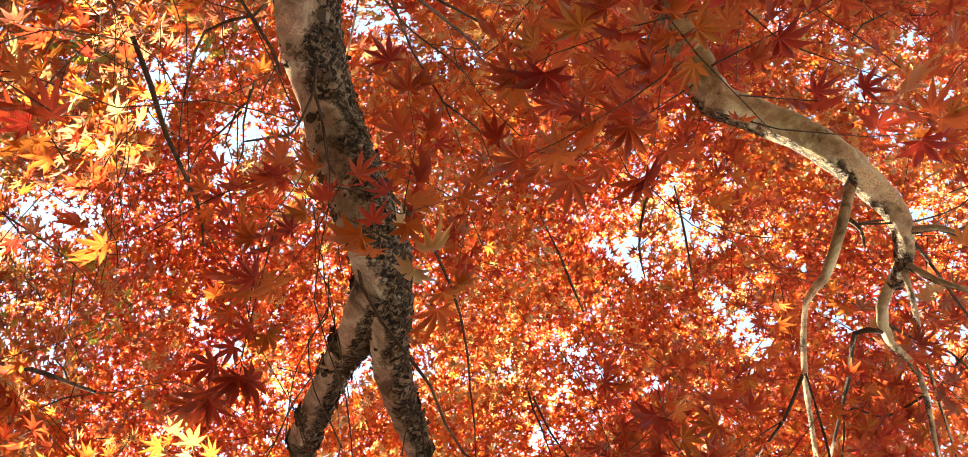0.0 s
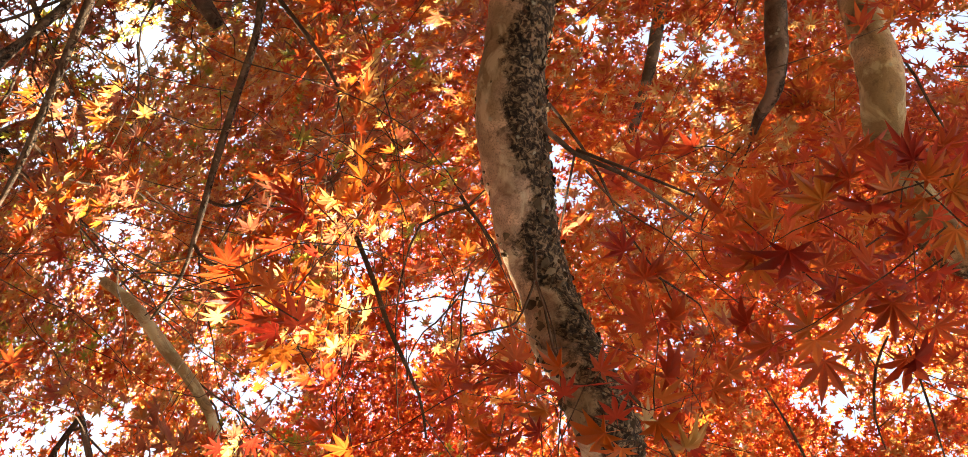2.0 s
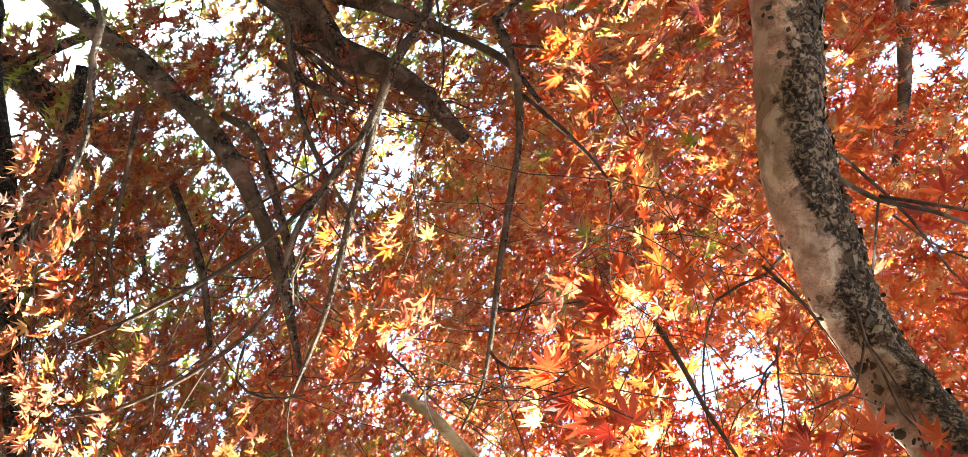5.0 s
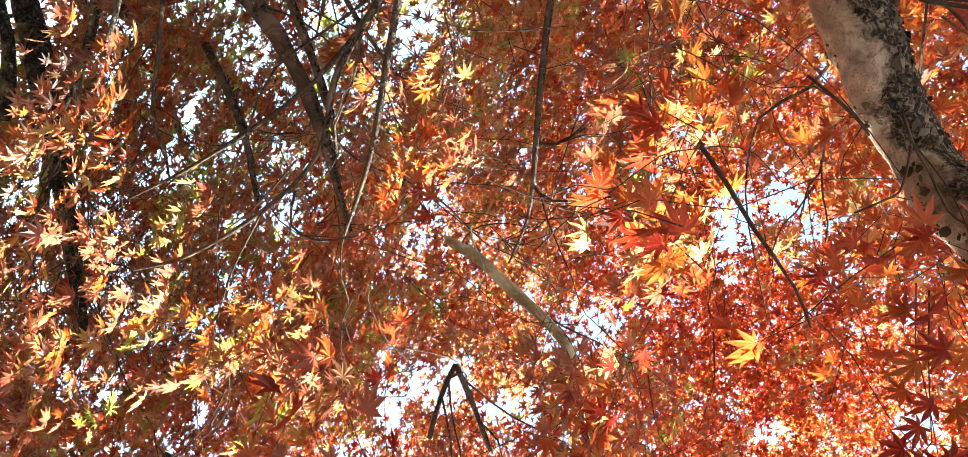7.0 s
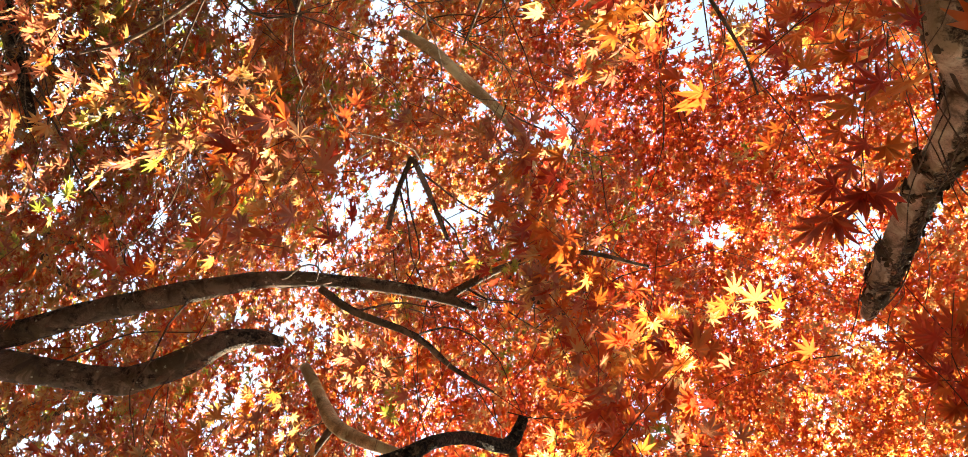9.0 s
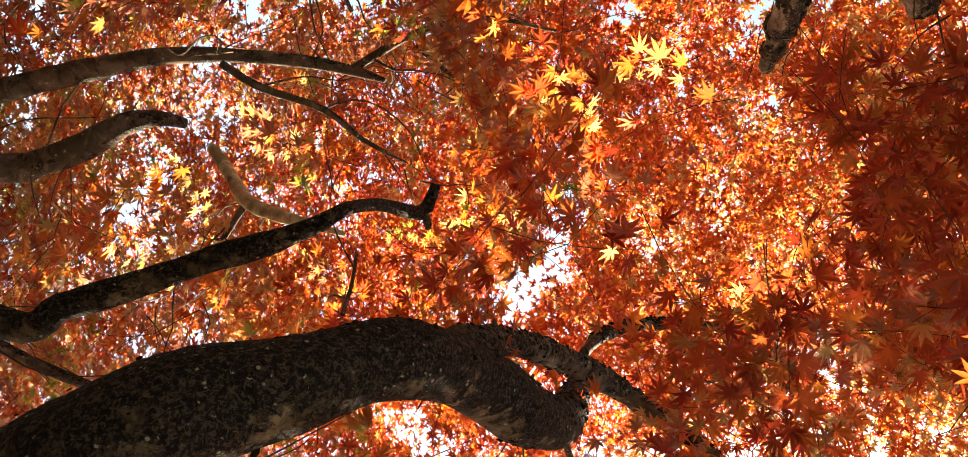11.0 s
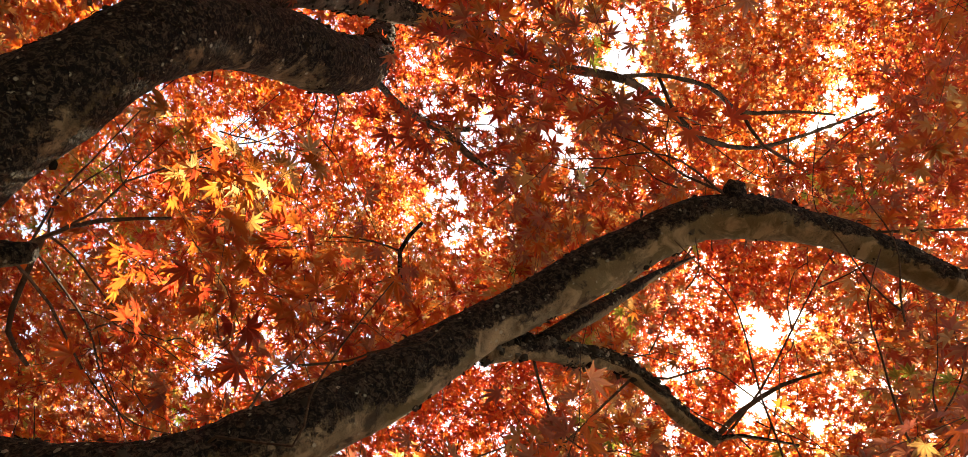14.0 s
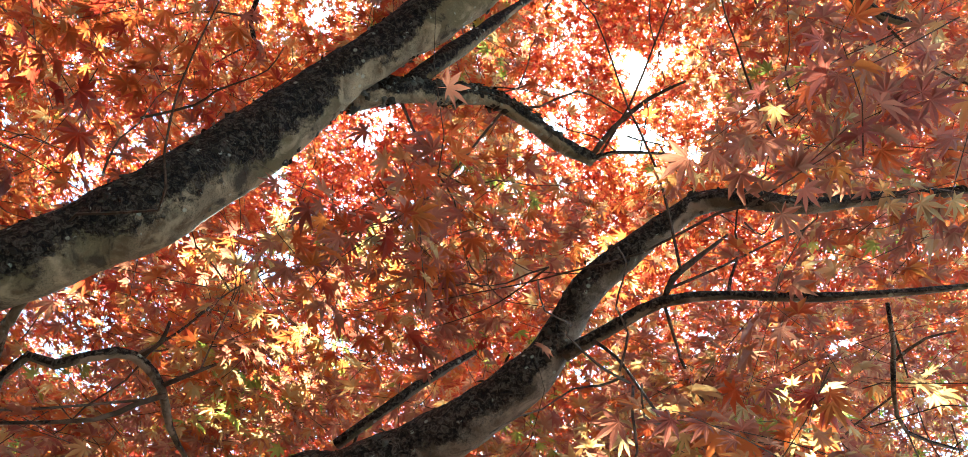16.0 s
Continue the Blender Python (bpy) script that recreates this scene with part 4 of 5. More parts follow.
GAPS += [(2, *g) for g in ((148.1, 43.7, 1.7), (151.4, 48.3, 1.2), (107.7, 68.5, 0.9), (114.9, 64.5, 1.4), (149.4, 43.5, 1.6), (160, 35.6, 1.5), (117.2, 59.9, 1.4), (146.8, 54.3, 1.2), (139.6, 40.9, 1.1), (124.2, 43.8, 0.9), (102, 66.8, 1.1), (93.7, 42.6, 1.1))]
GAPS += [(2, *g) for g in ((96.9, 47.1, 0.9), (118.7, 44, 1.1), (159.2, 44.8, 0.9))]
GAPS += [(1, *g) for g in ((-123, 23, 2.2), (-117, 16, 1.8), (-115, 19, 1.8), (-125, 11, 2.0), (-127, 15, 1.6), (-122, 17, 1.8), (-119, 21, 1.8), (-132, 14, 1.6), (-115, 23, 2.0), (-128, 10, 1.8), (-139, 20, 1.6), (-142, 25, 1.5))]
GAPS += [(1, *g) for g in ((-133, 18, 1.6), (-136, 11, 1.5), (-135, 4, 1.5), (-146, 12, 1.4), (-149, 24, 1.2), (-118, 28, 1.6), (-124, 5, 1.5), (-121, 12, 1.6))]
GAPS += [(1, *g) for g in ((-138.3, 16.3, 1.6), (-138.6, 20.2, 1.6), (-137.9, 23.1, 1.4), (-134.6, 25.2, 1.5), (-135.9, 15.8, 1.4), (-132.2, 26.8, 1.4), (-142.5, 18.1, 1.5), (-132.4, 22.3, 1.4), (-130.6, 33.5, 1))]
GAPS += [(0, *g) for g in ((-62.0, 50.3, 1.6), (-56.4, 50.8, 1.5), (-64.9, 48.5, 1.3), (-58.2, 53.4, 1.2))]
# patches cleared of inner leaves where the camera's view shows bright outer ones
WINDOWS = [(-129, 52, 8), (-100, 65, 7), (-82, 57, 5), (-129, 36, 6), (-120, 29, 5), (-132, 33, 4), (-148, 67, 7), (-155, 47, 5), (141, 78, 7), (169, 53, 6), (116, 60, 7), (141, 51, 5)]
WINDOWS += [(-131, 50, 6), (-103, 63, 6), (-93, 68, 6), (-76, 60, 5), (-60, 50, 5), (-53, 54, 4), (122, 79, 7), (130, 74, 5), (179, 51, 4), (154, 57, 4), (-168, 59, 4), (-119, 57, 6), (-128, 54, 5), (-135, 62, 4), (-144, 38, 5), (-115, 44, 4)]
WINDOW_WAYS = np.array([way_of(a, e) for a, e, r in WINDOWS])
WINDOW_COS = np.array([math.cos(radians(r)) for a, e, r in WINDOWS])
GAP_FROM = np.array([VIEW_SPOTS[k] for k, a, e, r in GAPS])
GAP_WAYS = np.array([way_of(a, e) for k, a, e, r in GAPS])
GAP_RADII = np.array([radians(r) * 0.79 for k, a, e, r in GAPS])

# zone between the camera's spot and the stout limbs, kept nearly free of leaves
SIGHT_LINES = []
for key, pts, bare in STEM_LINES:
    if bare and max(p[3] for p in pts) > 0.006:
        q = spline(pts, 0.12)
        q = q[q[:, 2] > 1.6]
        for c in q:
            d = c[:3] - CENTRE
            SIGHT_LINES.append((*(d / np.linalg.norm(d)), np.linalg.norm(d), c[3]))
SIGHT_LINES = np.array(SIGHT_LINES)
STEM_POINTS = np.vstack([np.array(p)[:, :3] for k, p, b in STEM_LINES])
STEM_KEYS = [k for k, p, b in STEM_LINES for _ in p]


# whether a spray would hide a limb from the camera's spot
def keep_clear(p):
    d = p - CENTRE
    r = np.linalg.norm(d)
    w = d / r
    near = np.arccos(np.clip(SIGHT_LINES[:, :3] @ w, -1, 1)) * SIGHT_LINES[:, 3]
    hide = (near < SIGHT_LINES[:, 4] * 1.2 + 0.03 + np.minimum(0.10, 2.0 * SIGHT_LINES[:, 4])) & (r < SIGHT_LINES[:, 3] + 0.10)
    return bool(hide.any())


def owner(p):
    return STEM_KEYS[int(np.argmin(np.sum((STEM_POINTS - p) ** 2, axis=1)))]


# main directions of the camera's view, where the crowns are filled thickest
VIEW_WAYS = np.array([[-0.13, -0.50, 0.86], [-0.47, -0.70, 0.54], [-0.63, -0.50, 0.59], [-0.56, -0.19, 0.81], [-0.50, 0.01, 0.86], [-0.42, 0.40, 0.81]])
# sunward cuts that light what the camera sees sunlit: a point and a radius
SHAFTS = []
SHAFTS += [(-1.14, -1.17, 2.82, 0.095), (-1.08, -1.28, 2.83, 0.095), (-0.99, -1.04, 2.89, 0.095), (-1.15, -1.13, 2.79, 0.095), (-2.40, -0.68, 3.33, 0.095), (-2.52, -0.59, 3.17, 0.095), (-2.59, -0.56, 3.13, 0.095), (-1.66, -0.36, 3.60, 0.095)]
SHAFTS += [(-1.75, -0.37, 3.54, 0.095), (-1.35, -0.23, 3.63, 0.095), (-0.99, -0.04, 3.71, 0.095), (-0.96, 0.01, 3.74, 0.095), (-1.41, -0.65, 3.71, 0.095), (-1.16, -0.70, 3.86, 0.095), (-1.86, 0.43, 3.21, 0.095), (-1.61, 0.53, 3.11, 0.095)]
SHAFTS += [(-1.73, 0.42, 3.22, 0.095), (-0.71, -2.05, 2.60, 0.095), (-1.18, -1.12, 2.80, 0.095), (-1.07, -1.13, 2.72, 0.095), (-0.28, 1.98, 3.02, 0.095), (-0.47, 1.93, 2.96, 0.095), (-1.19, -1.24, 2.87, 0.095), (-1.23, -1.11, 2.94, 0.095)]
SHAFTS += [(-1.10, -1.33, 2.83, 0.095), (-0.55, -1.18, 2.95, 0.08), (-0.44, -1.68, 2.57, 0.09), (-0.52, -1.46, 2.69, 0.09), (-0.55, -1.26, 2.84, 0.09), (-0.50, -0.98, 2.92, 0.09), (0.50, -0.93, 3.45, 0.11), (0.45, -1.14, 3.33, 0.1)]
SHAFTS += [(0.61, -0.91, 3.53, 0.11), (0.57, -1.04, 3.39, 0.11), (-2.84, -0.67, 3.14, 0.14), (-2.44, -0.54, 3.44, 0.14), (-2.82, -0.29, 3.03, 0.14), (-2.36, -0.30, 3.55, 0.14), (-2.66, -1.71, 2.30, 0.13), (-2.89, -1.25, 2.34, 0.13)]
SHAFTS += [(-2.54, -1.14, 2.92, 0.13), (-0.75, -1.40, 4.01, 0.13), (-3.18, -1.03, 3.11, 0.08)]
SHAFTS += [(-3.37, -1.04, 3.22, 0.08), (-2.86, -0.61, 3.67, 0.08), (-0.62, -1.22, 2.97, 0.07), (-1.42, -1.41, 3.93, 0.12), (-1.53, -1.12, 3.89, 0.12), (-0.47, -1.08, 4.47, 0.12), (-1.28, -1.35, 3.78, 0.12), (-1.60, -1.62, 2.95, 0.12)]
SHAFTS += [(-0.89, -2.14, 2.81, 0.12), (-2.65, -1.22, 2.64, 0.1), (-1.66, -1.04, 3.64, 0.1), (-2.18, -0.60, 3.61, 0.1), (-2.20, 0.62, 3.15, 0.1), (-2.04, 0.71, 3.37, 0.1), (-1.75, 1.60, 3.23, 0.1)]
SHAFTS += [(-0.97, 1.48, 4.10, 0.11), (-0.88, 1.68, 4.04, 0.11), (-1.74, 1.38, 3.78, 0.11), (-1.15, -0.09, 4.24, 0.11), (-1.44, -0.28, 4.09, 0.11), (-1.55, -0.73, 3.97, 0.11), (-1.27, -0.72, 4.10, 0.11), (-2.52, -0.67, 3.15, 0.11), (-2.34, -0.77, 3.34, 0.11), (-1.63, -1.17, 3.75, 0.11), (-1.29, -1.09, 3.95, 0.11), (-1.86, -1.65, 3.23, 0.11)]
SHAFTS += [(-2.78, -1.03, 2.47, 0.11), (-2.39, -1.57, 2.67, 0.11), (-1.92, -1.82, 3.05, 0.11), (-1.88, -1.81, 3.06, 0.11), (-0.90, 1.54, 4.14, 0.11), (-1.72, 1.43, 3.82, 0.11), (-1.10, 2.04, 3.81, 0.11), (-1.98, 1.85, 3.38, 0.11), (-0.76, 0.64, 4.35, 0.11)]
SHAFTS += [(-2.07, -1.71, 2.29, 0.13), (-1.95, -1.78, 2.41, 0.13), (-1.82, -1.77, 2.63, 0.13), (-2.19, -1.45, 2.44, 0.13), (-1.94, -1.53, 2.76, 0.13), (-1.46, -2.00, 2.73, 0.13), (-1.93, -1.91, 2.16, 0.13), (-1.83, -1.57, 2.85, 0.13), (-2.44, -1.24, 2.17, 0.13), (-2.34, -1.20, 2.45, 0.13), (-2.12, -1.40, 2.63, 0.13), (-1.57, 1.59, 3.44, 0.13), (-1.99, 1.31, 3.24, 0.13), (-2.03, 0.75, 3.34, 0.13)]
SHAFTS = np.array(SHAFTS)
SUN_WAY = np.array(SUN)


def in_shaft(place):
    """Whether leaves stand in the openings cut to let the sun onto lower twigs and stems."""
    d = place[:, None, :] - SHAFTS[None, :, :3]
    up = d @ SUN_WAY
    off = np.linalg.norm(d - up[:, :, None] * SUN_WAY, axis=2)
    return ((up > 0.22) & (off < SHAFTS[None, :, 3])).any(axis=1)


VIEW_WAYS /= np.linalg.norm(VIEW_WAYS, axis=1)[:, None]
crowns = {}
twigs = {}
singles = {}


def add_spray(p, scale=1.0, hue=None, length=None, azimuth=None, over=False):
    v = Vector(p)
    az = rng.uniform(0, 2 * math.pi) if azimuth is None else azimuth
    lines, place, way, normal, size = spray(p, az, rng.normal(0.05, 0.2), length or rng.uniform(0.22, 0.42), scale)
    dist = np.linalg.norm(p - CENTRE)
    key = owner(p)
    d = place - CENTRE
    d /= np.linalg.norm(d, axis=1)[:, None]
    ok = np.ones(len(place), bool)
    if hue is None:
        wob = np.array([1.0 + 0.9 * noise.noise(Vector(q) * 11.0) + 0.8 * noise.noise(Vector(q) * 34.0) for q in d])
        rel = place[:, None, :] - GAP_FROM[None]
        off = np.arccos(np.clip(np.einsum("ijk,jk->ij", rel, GAP_WAYS) / np.linalg.norm(rel, axis=2), -1, 1))
        ok = (off > GAP_RADII * wob[:, None]).all(axis=1) | (rng.random(len(place)) < (0.30 if dist > 2.4 else 0.10))
        if dist < 4.1:
            ok &= ~((d @ WINDOW_WAYS.T) > WINDOW_COS).any(axis=1) | (rng.random(len(place)) < 0.15)
        ok &= ~in_shaft(place) | (rng.random(len(place)) < 0.06)
    if hue != 2 and dist < 3.6 and not over:
        far = np.linalg.norm(place - CENTRE, axis=1)
        near = np.arccos(np.clip(d @ SIGHT_LINES[:, :3].T, -1, 1)) * SIGHT_LINES[:, 3]
        hide = ((near < SIGHT_LINES[:, 4] * 1.15 + 0.025 + 0.12 * np.clip(SIGHT_LINES[:, 3] - far[:, None], 0, 0.8)) & (far[:, None] < SIGHT_LINES[:, 3])).any(axis=1)
        ok &= ~hide | (rng.random(len(place)) < 0.05)
    had = len(place)
    place, way, normal, size = place[ok], way[ok], normal[ok], size[ok]
    if len(place) < 0.5 * had:
        return
    g = 1.2 * noise.noise(v * 0.55 + Vector((3.1, 7.7, 1.3))) + 0.6 * noise.noise(v * 1.6) + rng.normal(0, 0.18)
    # hue yellower outward, partly for the sunlit look of the outer leaves
    g += 0.20 * (dist > 3.0) + 0.06 * (dist > 4.0) - 0.06 * (dist > 6.0) - 0.20 * (dist < 1.9)
    # leaves behind these patches are coloured golder to look sunlit
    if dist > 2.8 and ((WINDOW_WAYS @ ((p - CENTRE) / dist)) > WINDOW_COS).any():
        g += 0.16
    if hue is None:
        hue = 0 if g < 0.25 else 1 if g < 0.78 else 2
        rusty = {"F": 0.8, "G": 0.8, "H": 0.85, "K": 0.6, "R": 0.95, "Q": 0.6}.get(key, 0.06)
        if rng.random() < rusty and hue < 2:
            hue = 3
        if rusty > 0.3 and dist > 2.1 and rng.random() < 0.20:
            hue = 2 if rng.random() < 0.6 else 4
    mats = np.full(len(place), hue)
    swap = rng.random(len(place))
    mats[swap < 0.17] = {0: 1, 1: 0, 2: 1, 3: 1, 4: 2}[hue]
    mats[swap > 0.88] = {0: 1, 1: 2, 2: 1, 3: 2, 4: 2}[hue]
    rows = (place, leaf_frames(place, way, normal, size, rng.uniform(0.2, 1.9, len(place))), mats)
    if dist < 2.05 and hue < 4 or hue == 2 and length:
        singles.setdefault(key, []).append((dist, rows))
    else:
        crowns.setdefault((key, 0 if dist < 2.2 else 1 if dist < 3.4 else 2 if dist < 4.1 else 3 if dist < 5.2 else 4), []).append(rows)
    if dist < 3.2 or rng.random() < (0.25 if dist < 5.0 else 0.06):
        twigs.setdefault(key, []).append((lines, 0.0016 * scale))


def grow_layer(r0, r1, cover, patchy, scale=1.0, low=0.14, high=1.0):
    """Sprays between two distances from the camera's spot, enough to cover that share of the sky."""
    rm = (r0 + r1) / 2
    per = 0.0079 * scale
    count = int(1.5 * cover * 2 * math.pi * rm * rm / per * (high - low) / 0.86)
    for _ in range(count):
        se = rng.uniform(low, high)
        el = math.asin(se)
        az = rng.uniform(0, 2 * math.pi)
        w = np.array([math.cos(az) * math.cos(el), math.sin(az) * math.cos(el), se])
        # away from the view directions only a few sprays are kept
        share = 0.60 / (0.25 + 0.85 * se) * (1.0 if (VIEW_WAYS @ w).max() > 0.838 else 0.06)
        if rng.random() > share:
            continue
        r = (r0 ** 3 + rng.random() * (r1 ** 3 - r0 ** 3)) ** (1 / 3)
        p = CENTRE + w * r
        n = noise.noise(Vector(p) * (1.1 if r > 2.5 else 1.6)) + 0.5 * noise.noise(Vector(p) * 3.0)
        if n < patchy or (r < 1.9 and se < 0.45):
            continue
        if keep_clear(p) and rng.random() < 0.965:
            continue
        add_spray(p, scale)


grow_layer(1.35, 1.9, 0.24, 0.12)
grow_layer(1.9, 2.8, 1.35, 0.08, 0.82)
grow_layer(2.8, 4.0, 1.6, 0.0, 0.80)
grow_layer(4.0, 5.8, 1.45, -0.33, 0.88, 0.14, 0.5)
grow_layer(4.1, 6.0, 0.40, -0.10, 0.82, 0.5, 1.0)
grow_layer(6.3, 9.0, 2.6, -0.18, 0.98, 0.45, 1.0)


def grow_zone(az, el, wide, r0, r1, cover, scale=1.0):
    """A denser patch of lower sprays round one direction of the camera's view."""
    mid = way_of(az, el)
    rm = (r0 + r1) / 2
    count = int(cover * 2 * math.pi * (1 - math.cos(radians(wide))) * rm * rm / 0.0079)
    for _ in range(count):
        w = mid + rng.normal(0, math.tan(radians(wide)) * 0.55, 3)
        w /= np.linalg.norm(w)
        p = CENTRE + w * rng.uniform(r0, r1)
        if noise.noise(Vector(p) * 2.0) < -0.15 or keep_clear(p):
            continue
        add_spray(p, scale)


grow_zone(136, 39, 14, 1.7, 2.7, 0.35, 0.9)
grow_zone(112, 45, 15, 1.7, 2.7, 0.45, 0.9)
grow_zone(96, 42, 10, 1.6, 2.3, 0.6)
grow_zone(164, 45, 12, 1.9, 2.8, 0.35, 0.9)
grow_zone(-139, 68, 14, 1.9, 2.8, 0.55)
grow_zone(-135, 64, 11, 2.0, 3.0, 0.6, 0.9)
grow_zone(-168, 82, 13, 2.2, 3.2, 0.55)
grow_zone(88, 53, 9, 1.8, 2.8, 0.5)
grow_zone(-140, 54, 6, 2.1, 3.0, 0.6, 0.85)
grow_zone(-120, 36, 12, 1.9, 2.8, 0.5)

# low sprays set red where the camera's view shows dark, shaded leaves
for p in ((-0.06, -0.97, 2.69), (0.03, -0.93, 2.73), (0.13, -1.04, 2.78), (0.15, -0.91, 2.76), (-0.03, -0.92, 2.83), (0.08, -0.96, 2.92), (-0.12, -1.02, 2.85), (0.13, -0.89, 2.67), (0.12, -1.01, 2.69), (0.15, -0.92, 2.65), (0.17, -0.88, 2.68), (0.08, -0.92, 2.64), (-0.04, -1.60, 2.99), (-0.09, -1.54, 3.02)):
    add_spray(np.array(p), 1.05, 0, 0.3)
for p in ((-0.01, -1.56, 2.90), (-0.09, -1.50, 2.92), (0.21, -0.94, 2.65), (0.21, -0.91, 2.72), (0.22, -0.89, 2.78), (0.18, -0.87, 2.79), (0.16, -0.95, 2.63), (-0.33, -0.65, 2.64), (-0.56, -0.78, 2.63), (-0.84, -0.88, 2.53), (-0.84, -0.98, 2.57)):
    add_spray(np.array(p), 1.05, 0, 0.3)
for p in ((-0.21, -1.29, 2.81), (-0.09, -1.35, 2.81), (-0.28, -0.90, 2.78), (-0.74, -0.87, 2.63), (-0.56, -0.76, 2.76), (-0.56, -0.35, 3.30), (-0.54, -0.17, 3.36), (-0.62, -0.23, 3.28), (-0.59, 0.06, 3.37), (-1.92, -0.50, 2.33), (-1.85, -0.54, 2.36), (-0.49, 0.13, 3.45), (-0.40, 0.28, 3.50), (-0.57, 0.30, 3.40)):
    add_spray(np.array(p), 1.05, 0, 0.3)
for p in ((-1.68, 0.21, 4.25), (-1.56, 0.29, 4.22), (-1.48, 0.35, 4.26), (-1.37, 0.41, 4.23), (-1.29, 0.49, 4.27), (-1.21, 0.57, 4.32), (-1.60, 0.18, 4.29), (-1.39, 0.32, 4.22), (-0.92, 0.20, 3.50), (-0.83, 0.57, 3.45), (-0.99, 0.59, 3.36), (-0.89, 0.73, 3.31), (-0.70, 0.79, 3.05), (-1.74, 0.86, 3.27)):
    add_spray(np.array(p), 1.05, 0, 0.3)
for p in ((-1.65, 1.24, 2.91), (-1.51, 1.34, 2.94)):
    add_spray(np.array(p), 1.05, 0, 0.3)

# sprays before the pale trunk, and dark ones beside it
for hue, spots in ((0, ((-0.38, -0.72, 2.58), (-0.36, -0.68, 2.72), (-0.31, -0.67, 2.64))), (1, ((-0.39, -0.68, 2.73), (-0.42, -0.73, 2.63)))):
    for p in spots:
        add_spray(np.array(p), 0.95, hue, 0.2, over=True)
for p in ((-0.82, -0.84, 2.52), (-0.84, -0.82, 2.59), (-0.88, -0.93, 2.54), (-0.56, -0.82, 2.70), (-0.58, -0.79, 2.78)):
    add_spray(np.array(p), 1.0, 0, 0.28)

# orange sprays beneath the arched trunk
for p in ((-1.55, 0.76, 3.23), (-1.58, 0.67, 3.22), (-1.48, 0.71, 3.29), (-1.86, 0.61, 2.97), (-2.01, 0.57, 2.78), (-1.97, 0.68, 2.81)):
    add_spray(np.array(p), 0.95, 1, 0.26)

# golden sprays placed from the camera's view, gold partly for sunlit leaves: place and heading
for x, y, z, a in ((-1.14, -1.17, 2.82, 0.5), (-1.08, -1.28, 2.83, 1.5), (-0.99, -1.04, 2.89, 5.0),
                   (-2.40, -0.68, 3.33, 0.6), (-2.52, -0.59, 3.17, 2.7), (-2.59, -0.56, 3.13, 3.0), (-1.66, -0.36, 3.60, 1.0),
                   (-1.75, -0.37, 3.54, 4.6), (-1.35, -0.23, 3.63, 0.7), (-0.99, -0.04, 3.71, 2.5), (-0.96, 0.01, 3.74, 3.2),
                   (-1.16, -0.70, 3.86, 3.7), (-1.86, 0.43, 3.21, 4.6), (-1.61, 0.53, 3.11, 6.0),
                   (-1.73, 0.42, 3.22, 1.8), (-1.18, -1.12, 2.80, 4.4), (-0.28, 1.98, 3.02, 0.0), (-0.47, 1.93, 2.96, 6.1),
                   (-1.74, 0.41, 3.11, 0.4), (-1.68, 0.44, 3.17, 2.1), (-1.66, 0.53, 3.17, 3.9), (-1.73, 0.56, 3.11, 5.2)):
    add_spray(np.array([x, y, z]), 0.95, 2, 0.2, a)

# the nearest leaves are objects of their own, the rest joins the crowns
SINGLE_SHAPES = {}


def single_mesh(kind, hue):
    if (kind, hue) not in SINGLE_SHAPES:
        pts, tris = FINE
        q = pts * np.array([1.0, 1.0, (0.3, 0.7, 1.2, 1.8)[kind]])
        me = bpy.data.meshes.new("leaf")
        me.from_pydata([tuple(x) for x in q], [], [tuple(int(i) for i in f) for f in tris])
        me.materials.append(LEAF_SINGLE[hue])
        SINGLE_SHAPES[kind, hue] = me
    return SINGLE_SHAPES[kind, hue]


for key, rows in singles.items():
    rows.sort(key=lambda r: r[0])
    made = 0
    for dist, (place, frames, mats) in rows:
        if made > 285:
            crowns.setdefault((key, 0), []).append((place, frames, mats))
            continue
        for p, f, h in zip(place, frames, mats):
            ob = new("leaf", single_mesh(int(rng.integers(4)), int(h)))
            ob.parent = TREES[key]
            size = float(np.linalg.norm(f[:, 1]))
            rot = Matrix([[f[r][0] / np.linalg.norm(f[:, 0]), f[r][1] / size, f[r][2] / np.linalg.norm(f[:, 2])] for r in range(3)])
            ob.matrix_basis = Matrix.LocRotScale(Vector(p) - TREES[key].location, rot.to_quaternion(), (float(np.linalg.norm(f[:, 0])), size, size))
            made += 1

for (key, near), rows in crowns.items():
    place = np.vstack([r[0] for r in rows])
    frames = np.vstack([r[1] for r in rows])
    mats = np.concatenate([r[2] for r in rows])
    base = np.array(TREES[key].location)
    ob = new("crown", fill_mesh("crown", frames, place - base, (FINE, COARSE, SPIKE, STAR, BLADE)[near], mats, LEAF_MATS))
    ob.parent = TREES[key]
    tagged(ob, "dense crown of red and orange palmate maple leaves", kind="stuff")

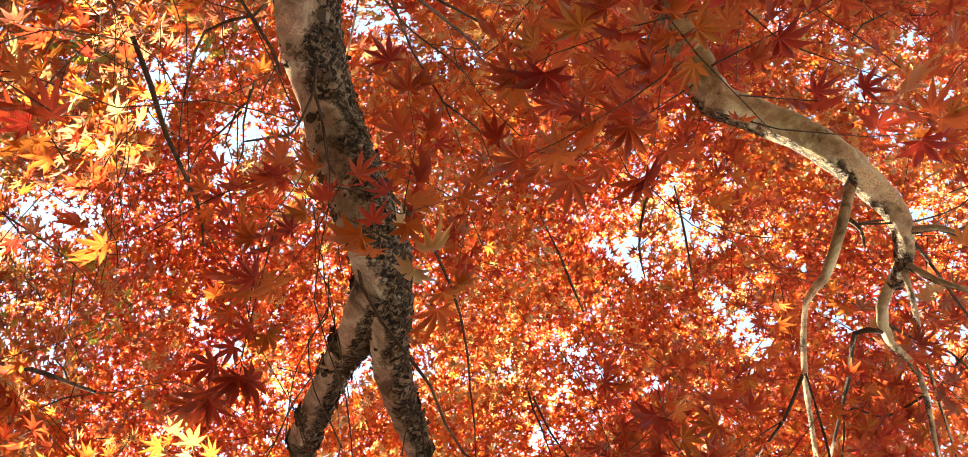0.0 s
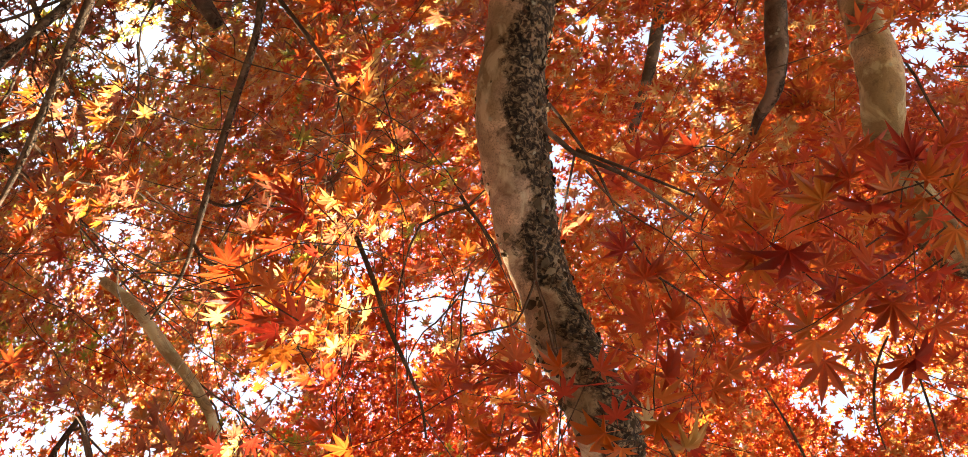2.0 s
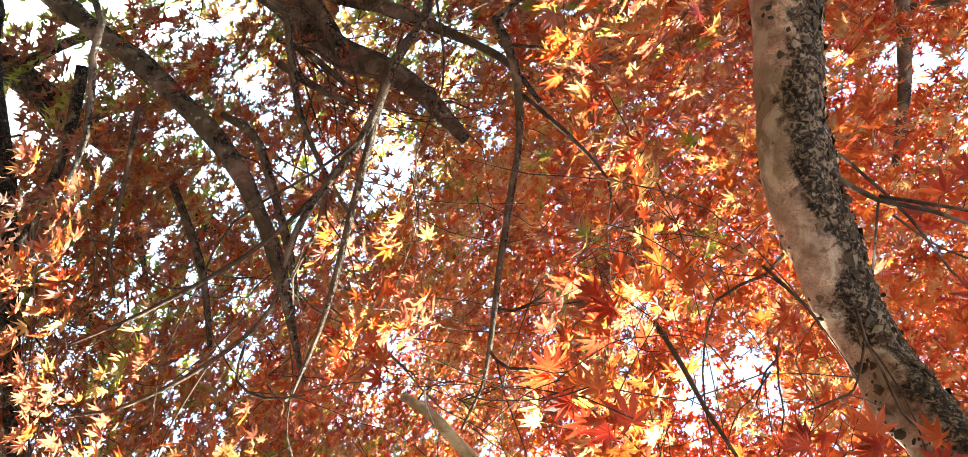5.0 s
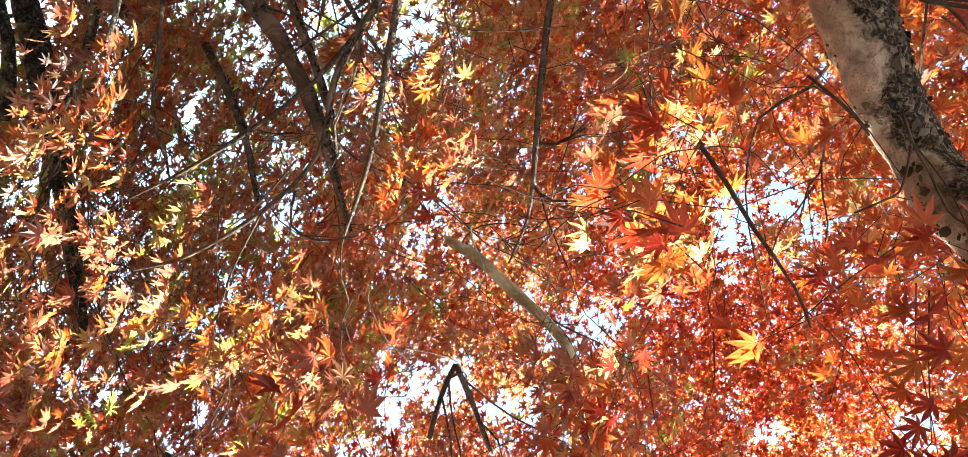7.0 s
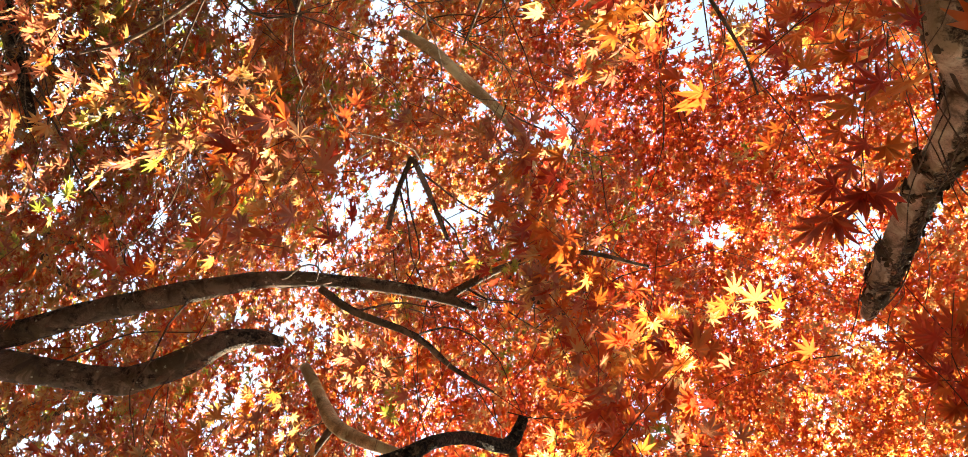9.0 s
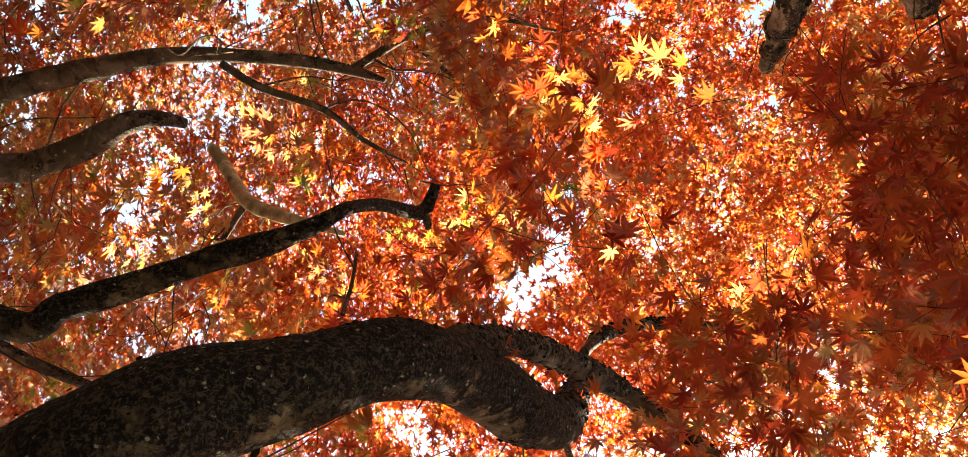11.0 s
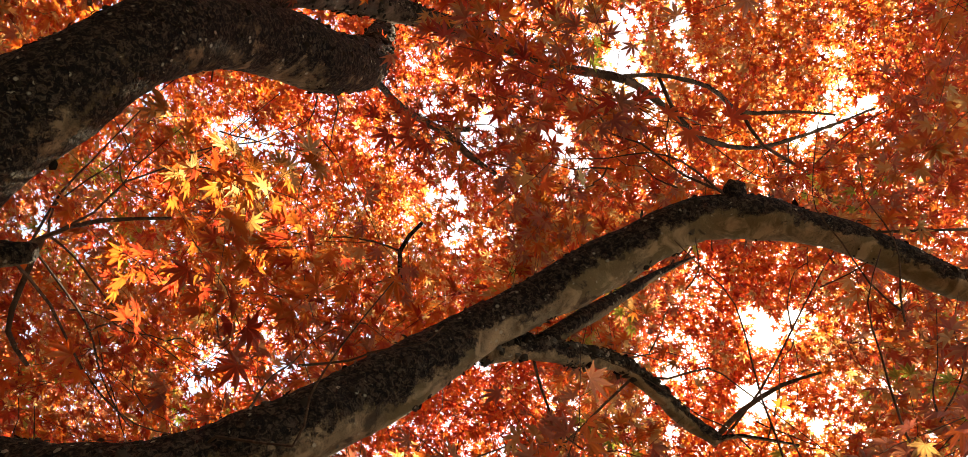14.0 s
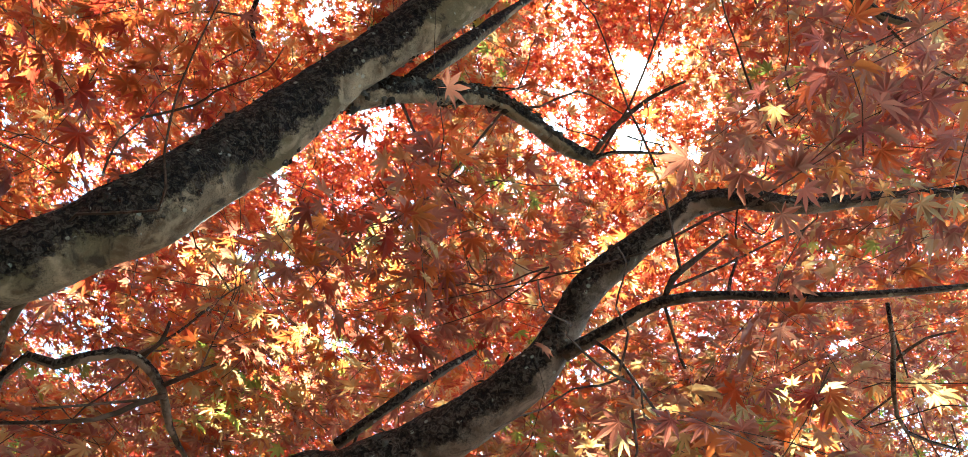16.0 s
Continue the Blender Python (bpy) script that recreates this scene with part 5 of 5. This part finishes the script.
for key, rows in twigs.items():
    verts, faces = [], []
    base = np.array(TREES[key].location)
    for line, r in rows:
        o = len(verts)
        n = len(line)
        t = (line[-1] - line[0]) / np.linalg.norm(line[-1] - line[0])
        u = np.cross(t, (0, 0, 1.0))
        u /= np.linalg.norm(u)
        w = np.cross(t, u)
        pick = line[[0, n // 3, 2 * n // 3, n - 1]]
        for i, c in enumerate(pick):
            for k in range(3):
                a = 2.0944 * k
                verts.append(tuple(c - base + (u * math.cos(a) + w * math.sin(a)) * r * (1 - 0.22 * i)))
        for i in range(3):
            for k in range(3):
                a, b = o + i * 3 + k, o + i * 3 + (k + 1) % 3
                faces.append((a, b, b + 3, a + 3))
    me = bpy.data.meshes.new("twig")
    me.from_pydata(verts, [], faces)
    me.materials.append(BARK_TWIG)
    ob = new("twig", me)
    ob.parent = TREES[key]
    tagged(ob, "fine dark twigs", kind="stuff")


# ---- fine side branches on the limbs ----
def side_branches(key, count):
    top = TREES[key]
    base = np.array(top.location)
    lines = [np.array(p) for k, p, b in STEM_LINES if k == key]
    verts, faces = [], []
    for n in range(count):
        q = spline(lines[int(rng.integers(len(lines)))], 0.08)
        q = q[q[:, 2] > 2.0]
        if len(q) < 4:
            continue
        i = int(rng.integers(1, len(q) - 1))
        o, r = q[i, :3], min(0.0045, q[i, 3] * 0.5)
        along = q[min(i + 1, len(q) - 1), :3] - q[i - 1, :3]
        along /= np.linalg.norm(along) + 1e-9
        d = along * rng.uniform(0.3, 0.9) + rng.normal(0, 0.6, 3) + np.array([0, 0, 0.35])
        d /= np.linalg.norm(d)
        arms = [(o, d, rng.uniform(0.45, 1.0), r)]
        for _ in range(int(rng.integers(2, 5))):
            u = rng.uniform(0.3, 0.85)
            e = d + rng.normal(0, 0.55, 3)
            arms.append((o + d * arms[0][2] * u, e / np.linalg.norm(e), rng.uniform(0.2, 0.45), r * 0.6))
        for a, way, length, rad in arms:
            m = 5
            pts = []
            bend = rng.normal(0, 0.09, 3) * length
            for t in range(m + 1):
                u = t / m
                kink = rng.normal(0, 0.022, 3) * length if 0 < t else np.zeros(3)
                c = a + way * length * u + bend * math.sin(u * 3.1) + kink - base
                pts.append((*c, rad * (1 - 0.75 * u)))
            v, f, _ = sweep(pts, 0.05, float(n))
            k0 = len(verts)
            verts += v
            faces += [tuple(x + k0 for x in g) for g in f]
    me = bpy.data.meshes.new("side_branch")
    me.from_pydata(verts, [], faces)
    me.materials.append(BARK_TWIG)
    ob = new("side_branch", me)
    ob.parent = top
    tagged(ob, "tangle of thin dark side branches", kind="stuff")


for key, count in (("A", 14), ("D", 14), ("C", 5), ("F", 30), ("G", 16), ("H", 18), ("K", 34), ("P", 24), ("Q", 16), ("R", 20)):
    side_branches(key, count)


# ---- the wood behind: green and yellow trees farther off ----
def wood_tree(x, y, height, spread, hues, lean, label):
    top = new("wood_tree")
    top.location = (x, y, 0)
    tagged(top, label, "tree", "trees of the wood behind")
    h = height
    pts = [(0, 0, -0.05, 0.16), (0.02, 0, 0.4, 0.12), (lean * 0.3, 0.1, h * 0.35, 0.10), (lean * 0.7, 0.0, h * 0.65, 0.07), (lean, 0.1, h, 0.02)]
    arms = [pts]
    for i in range(9):
        u = rng.uniform(0.25, 0.9)
        a = rng.uniform(0, 2 * math.pi)
        o = np.array([lean * u, 0.05, h * u])
        r = spread * rng.uniform(0.6, 1.0)
        d = np.array([math.cos(a) * r, math.sin(a) * r, r * rng.uniform(0.3, 0.8)])
        arms.append([(*o, 0.05), (*(o + d * 0.4 + np.array([0, 0, -0.08])), 0.032), (*(o + d), 0.006)])
    for i, q in enumerate(arms):
        v, f, _ = sweep(q, 0.08, x + i)
        me = bpy.data.meshes.new("trunk" if i == 0 else "limb")
        me.from_pydata(v, [], f)
        me.polygons.foreach_set("use_smooth", [True] * len(me.polygons))
        me.materials.append(BARK_BROWN)
        new("trunk" if i == 0 else "limb", me).parent = top
    place, frames, mats = [], [], []
    for q in arms:
        line = spline(q, 0.18)[3:, :3]
        for c in line:
            for _ in range(5):
                p = c + rng.normal(0, 0.42, 3)
                az = rng.uniform(0, 6.283)
                _, pl, wy, nm, sz = spray(p, az, rng.normal(0, 0.3), rng.uniform(0.3, 0.5), 1.5)
                place.append(pl)
                frames.append(leaf_frames(pl, wy, nm, sz, rng.uniform(0.2, 2.5, len(pl))))
                mats.append(np.full(len(pl), hues[int(rng.integers(len(hues)))]))
    ob = new("crown", fill_mesh("crown", np.vstack(frames), np.vstack(place), BLADE, np.concatenate(mats), LEAF_MATS))
    ob.parent = top
    tagged(ob, kind="stuff")


for az, r, h, spread, hues, lean, label in (
        (-100, 8.5, 6.5, 1.6, (4, 4, 2), 0.4, "Far green tree with yellowing leaves behind the maples"),
        (-113, 7.2, 6.0, 1.5, (4, 2, 4), -0.3, "Far yellow-green tree in sunlight behind the maples"),
        (-124, 8.2, 6.0, 1.6, (4, 2, 2), 0.3, "Far golden tree in sunlight behind the maples"),
        (-135, 7.0, 5.5, 1.5, (4, 4, 3), -0.4, "Far green tree with rusty leaves behind the maples"),
        (-146, 7.6, 5.0, 1.6, (3, 3, 4), 0.2, "Far rust-brown tree in the shade of the wood"),
        (-158, 7.2, 5.0, 1.6, (3, 0, 1), -0.2, "Far red-brown tree in the shade of the wood"),
        (-172, 7.6, 5.2, 1.6, (0, 3, 4), 0.3, "Far dark red tree at the edge of the wood")):
    wood_tree(r * math.cos(radians(az)), r * math.sin(radians(az)), h, spread, hues, lean, label)
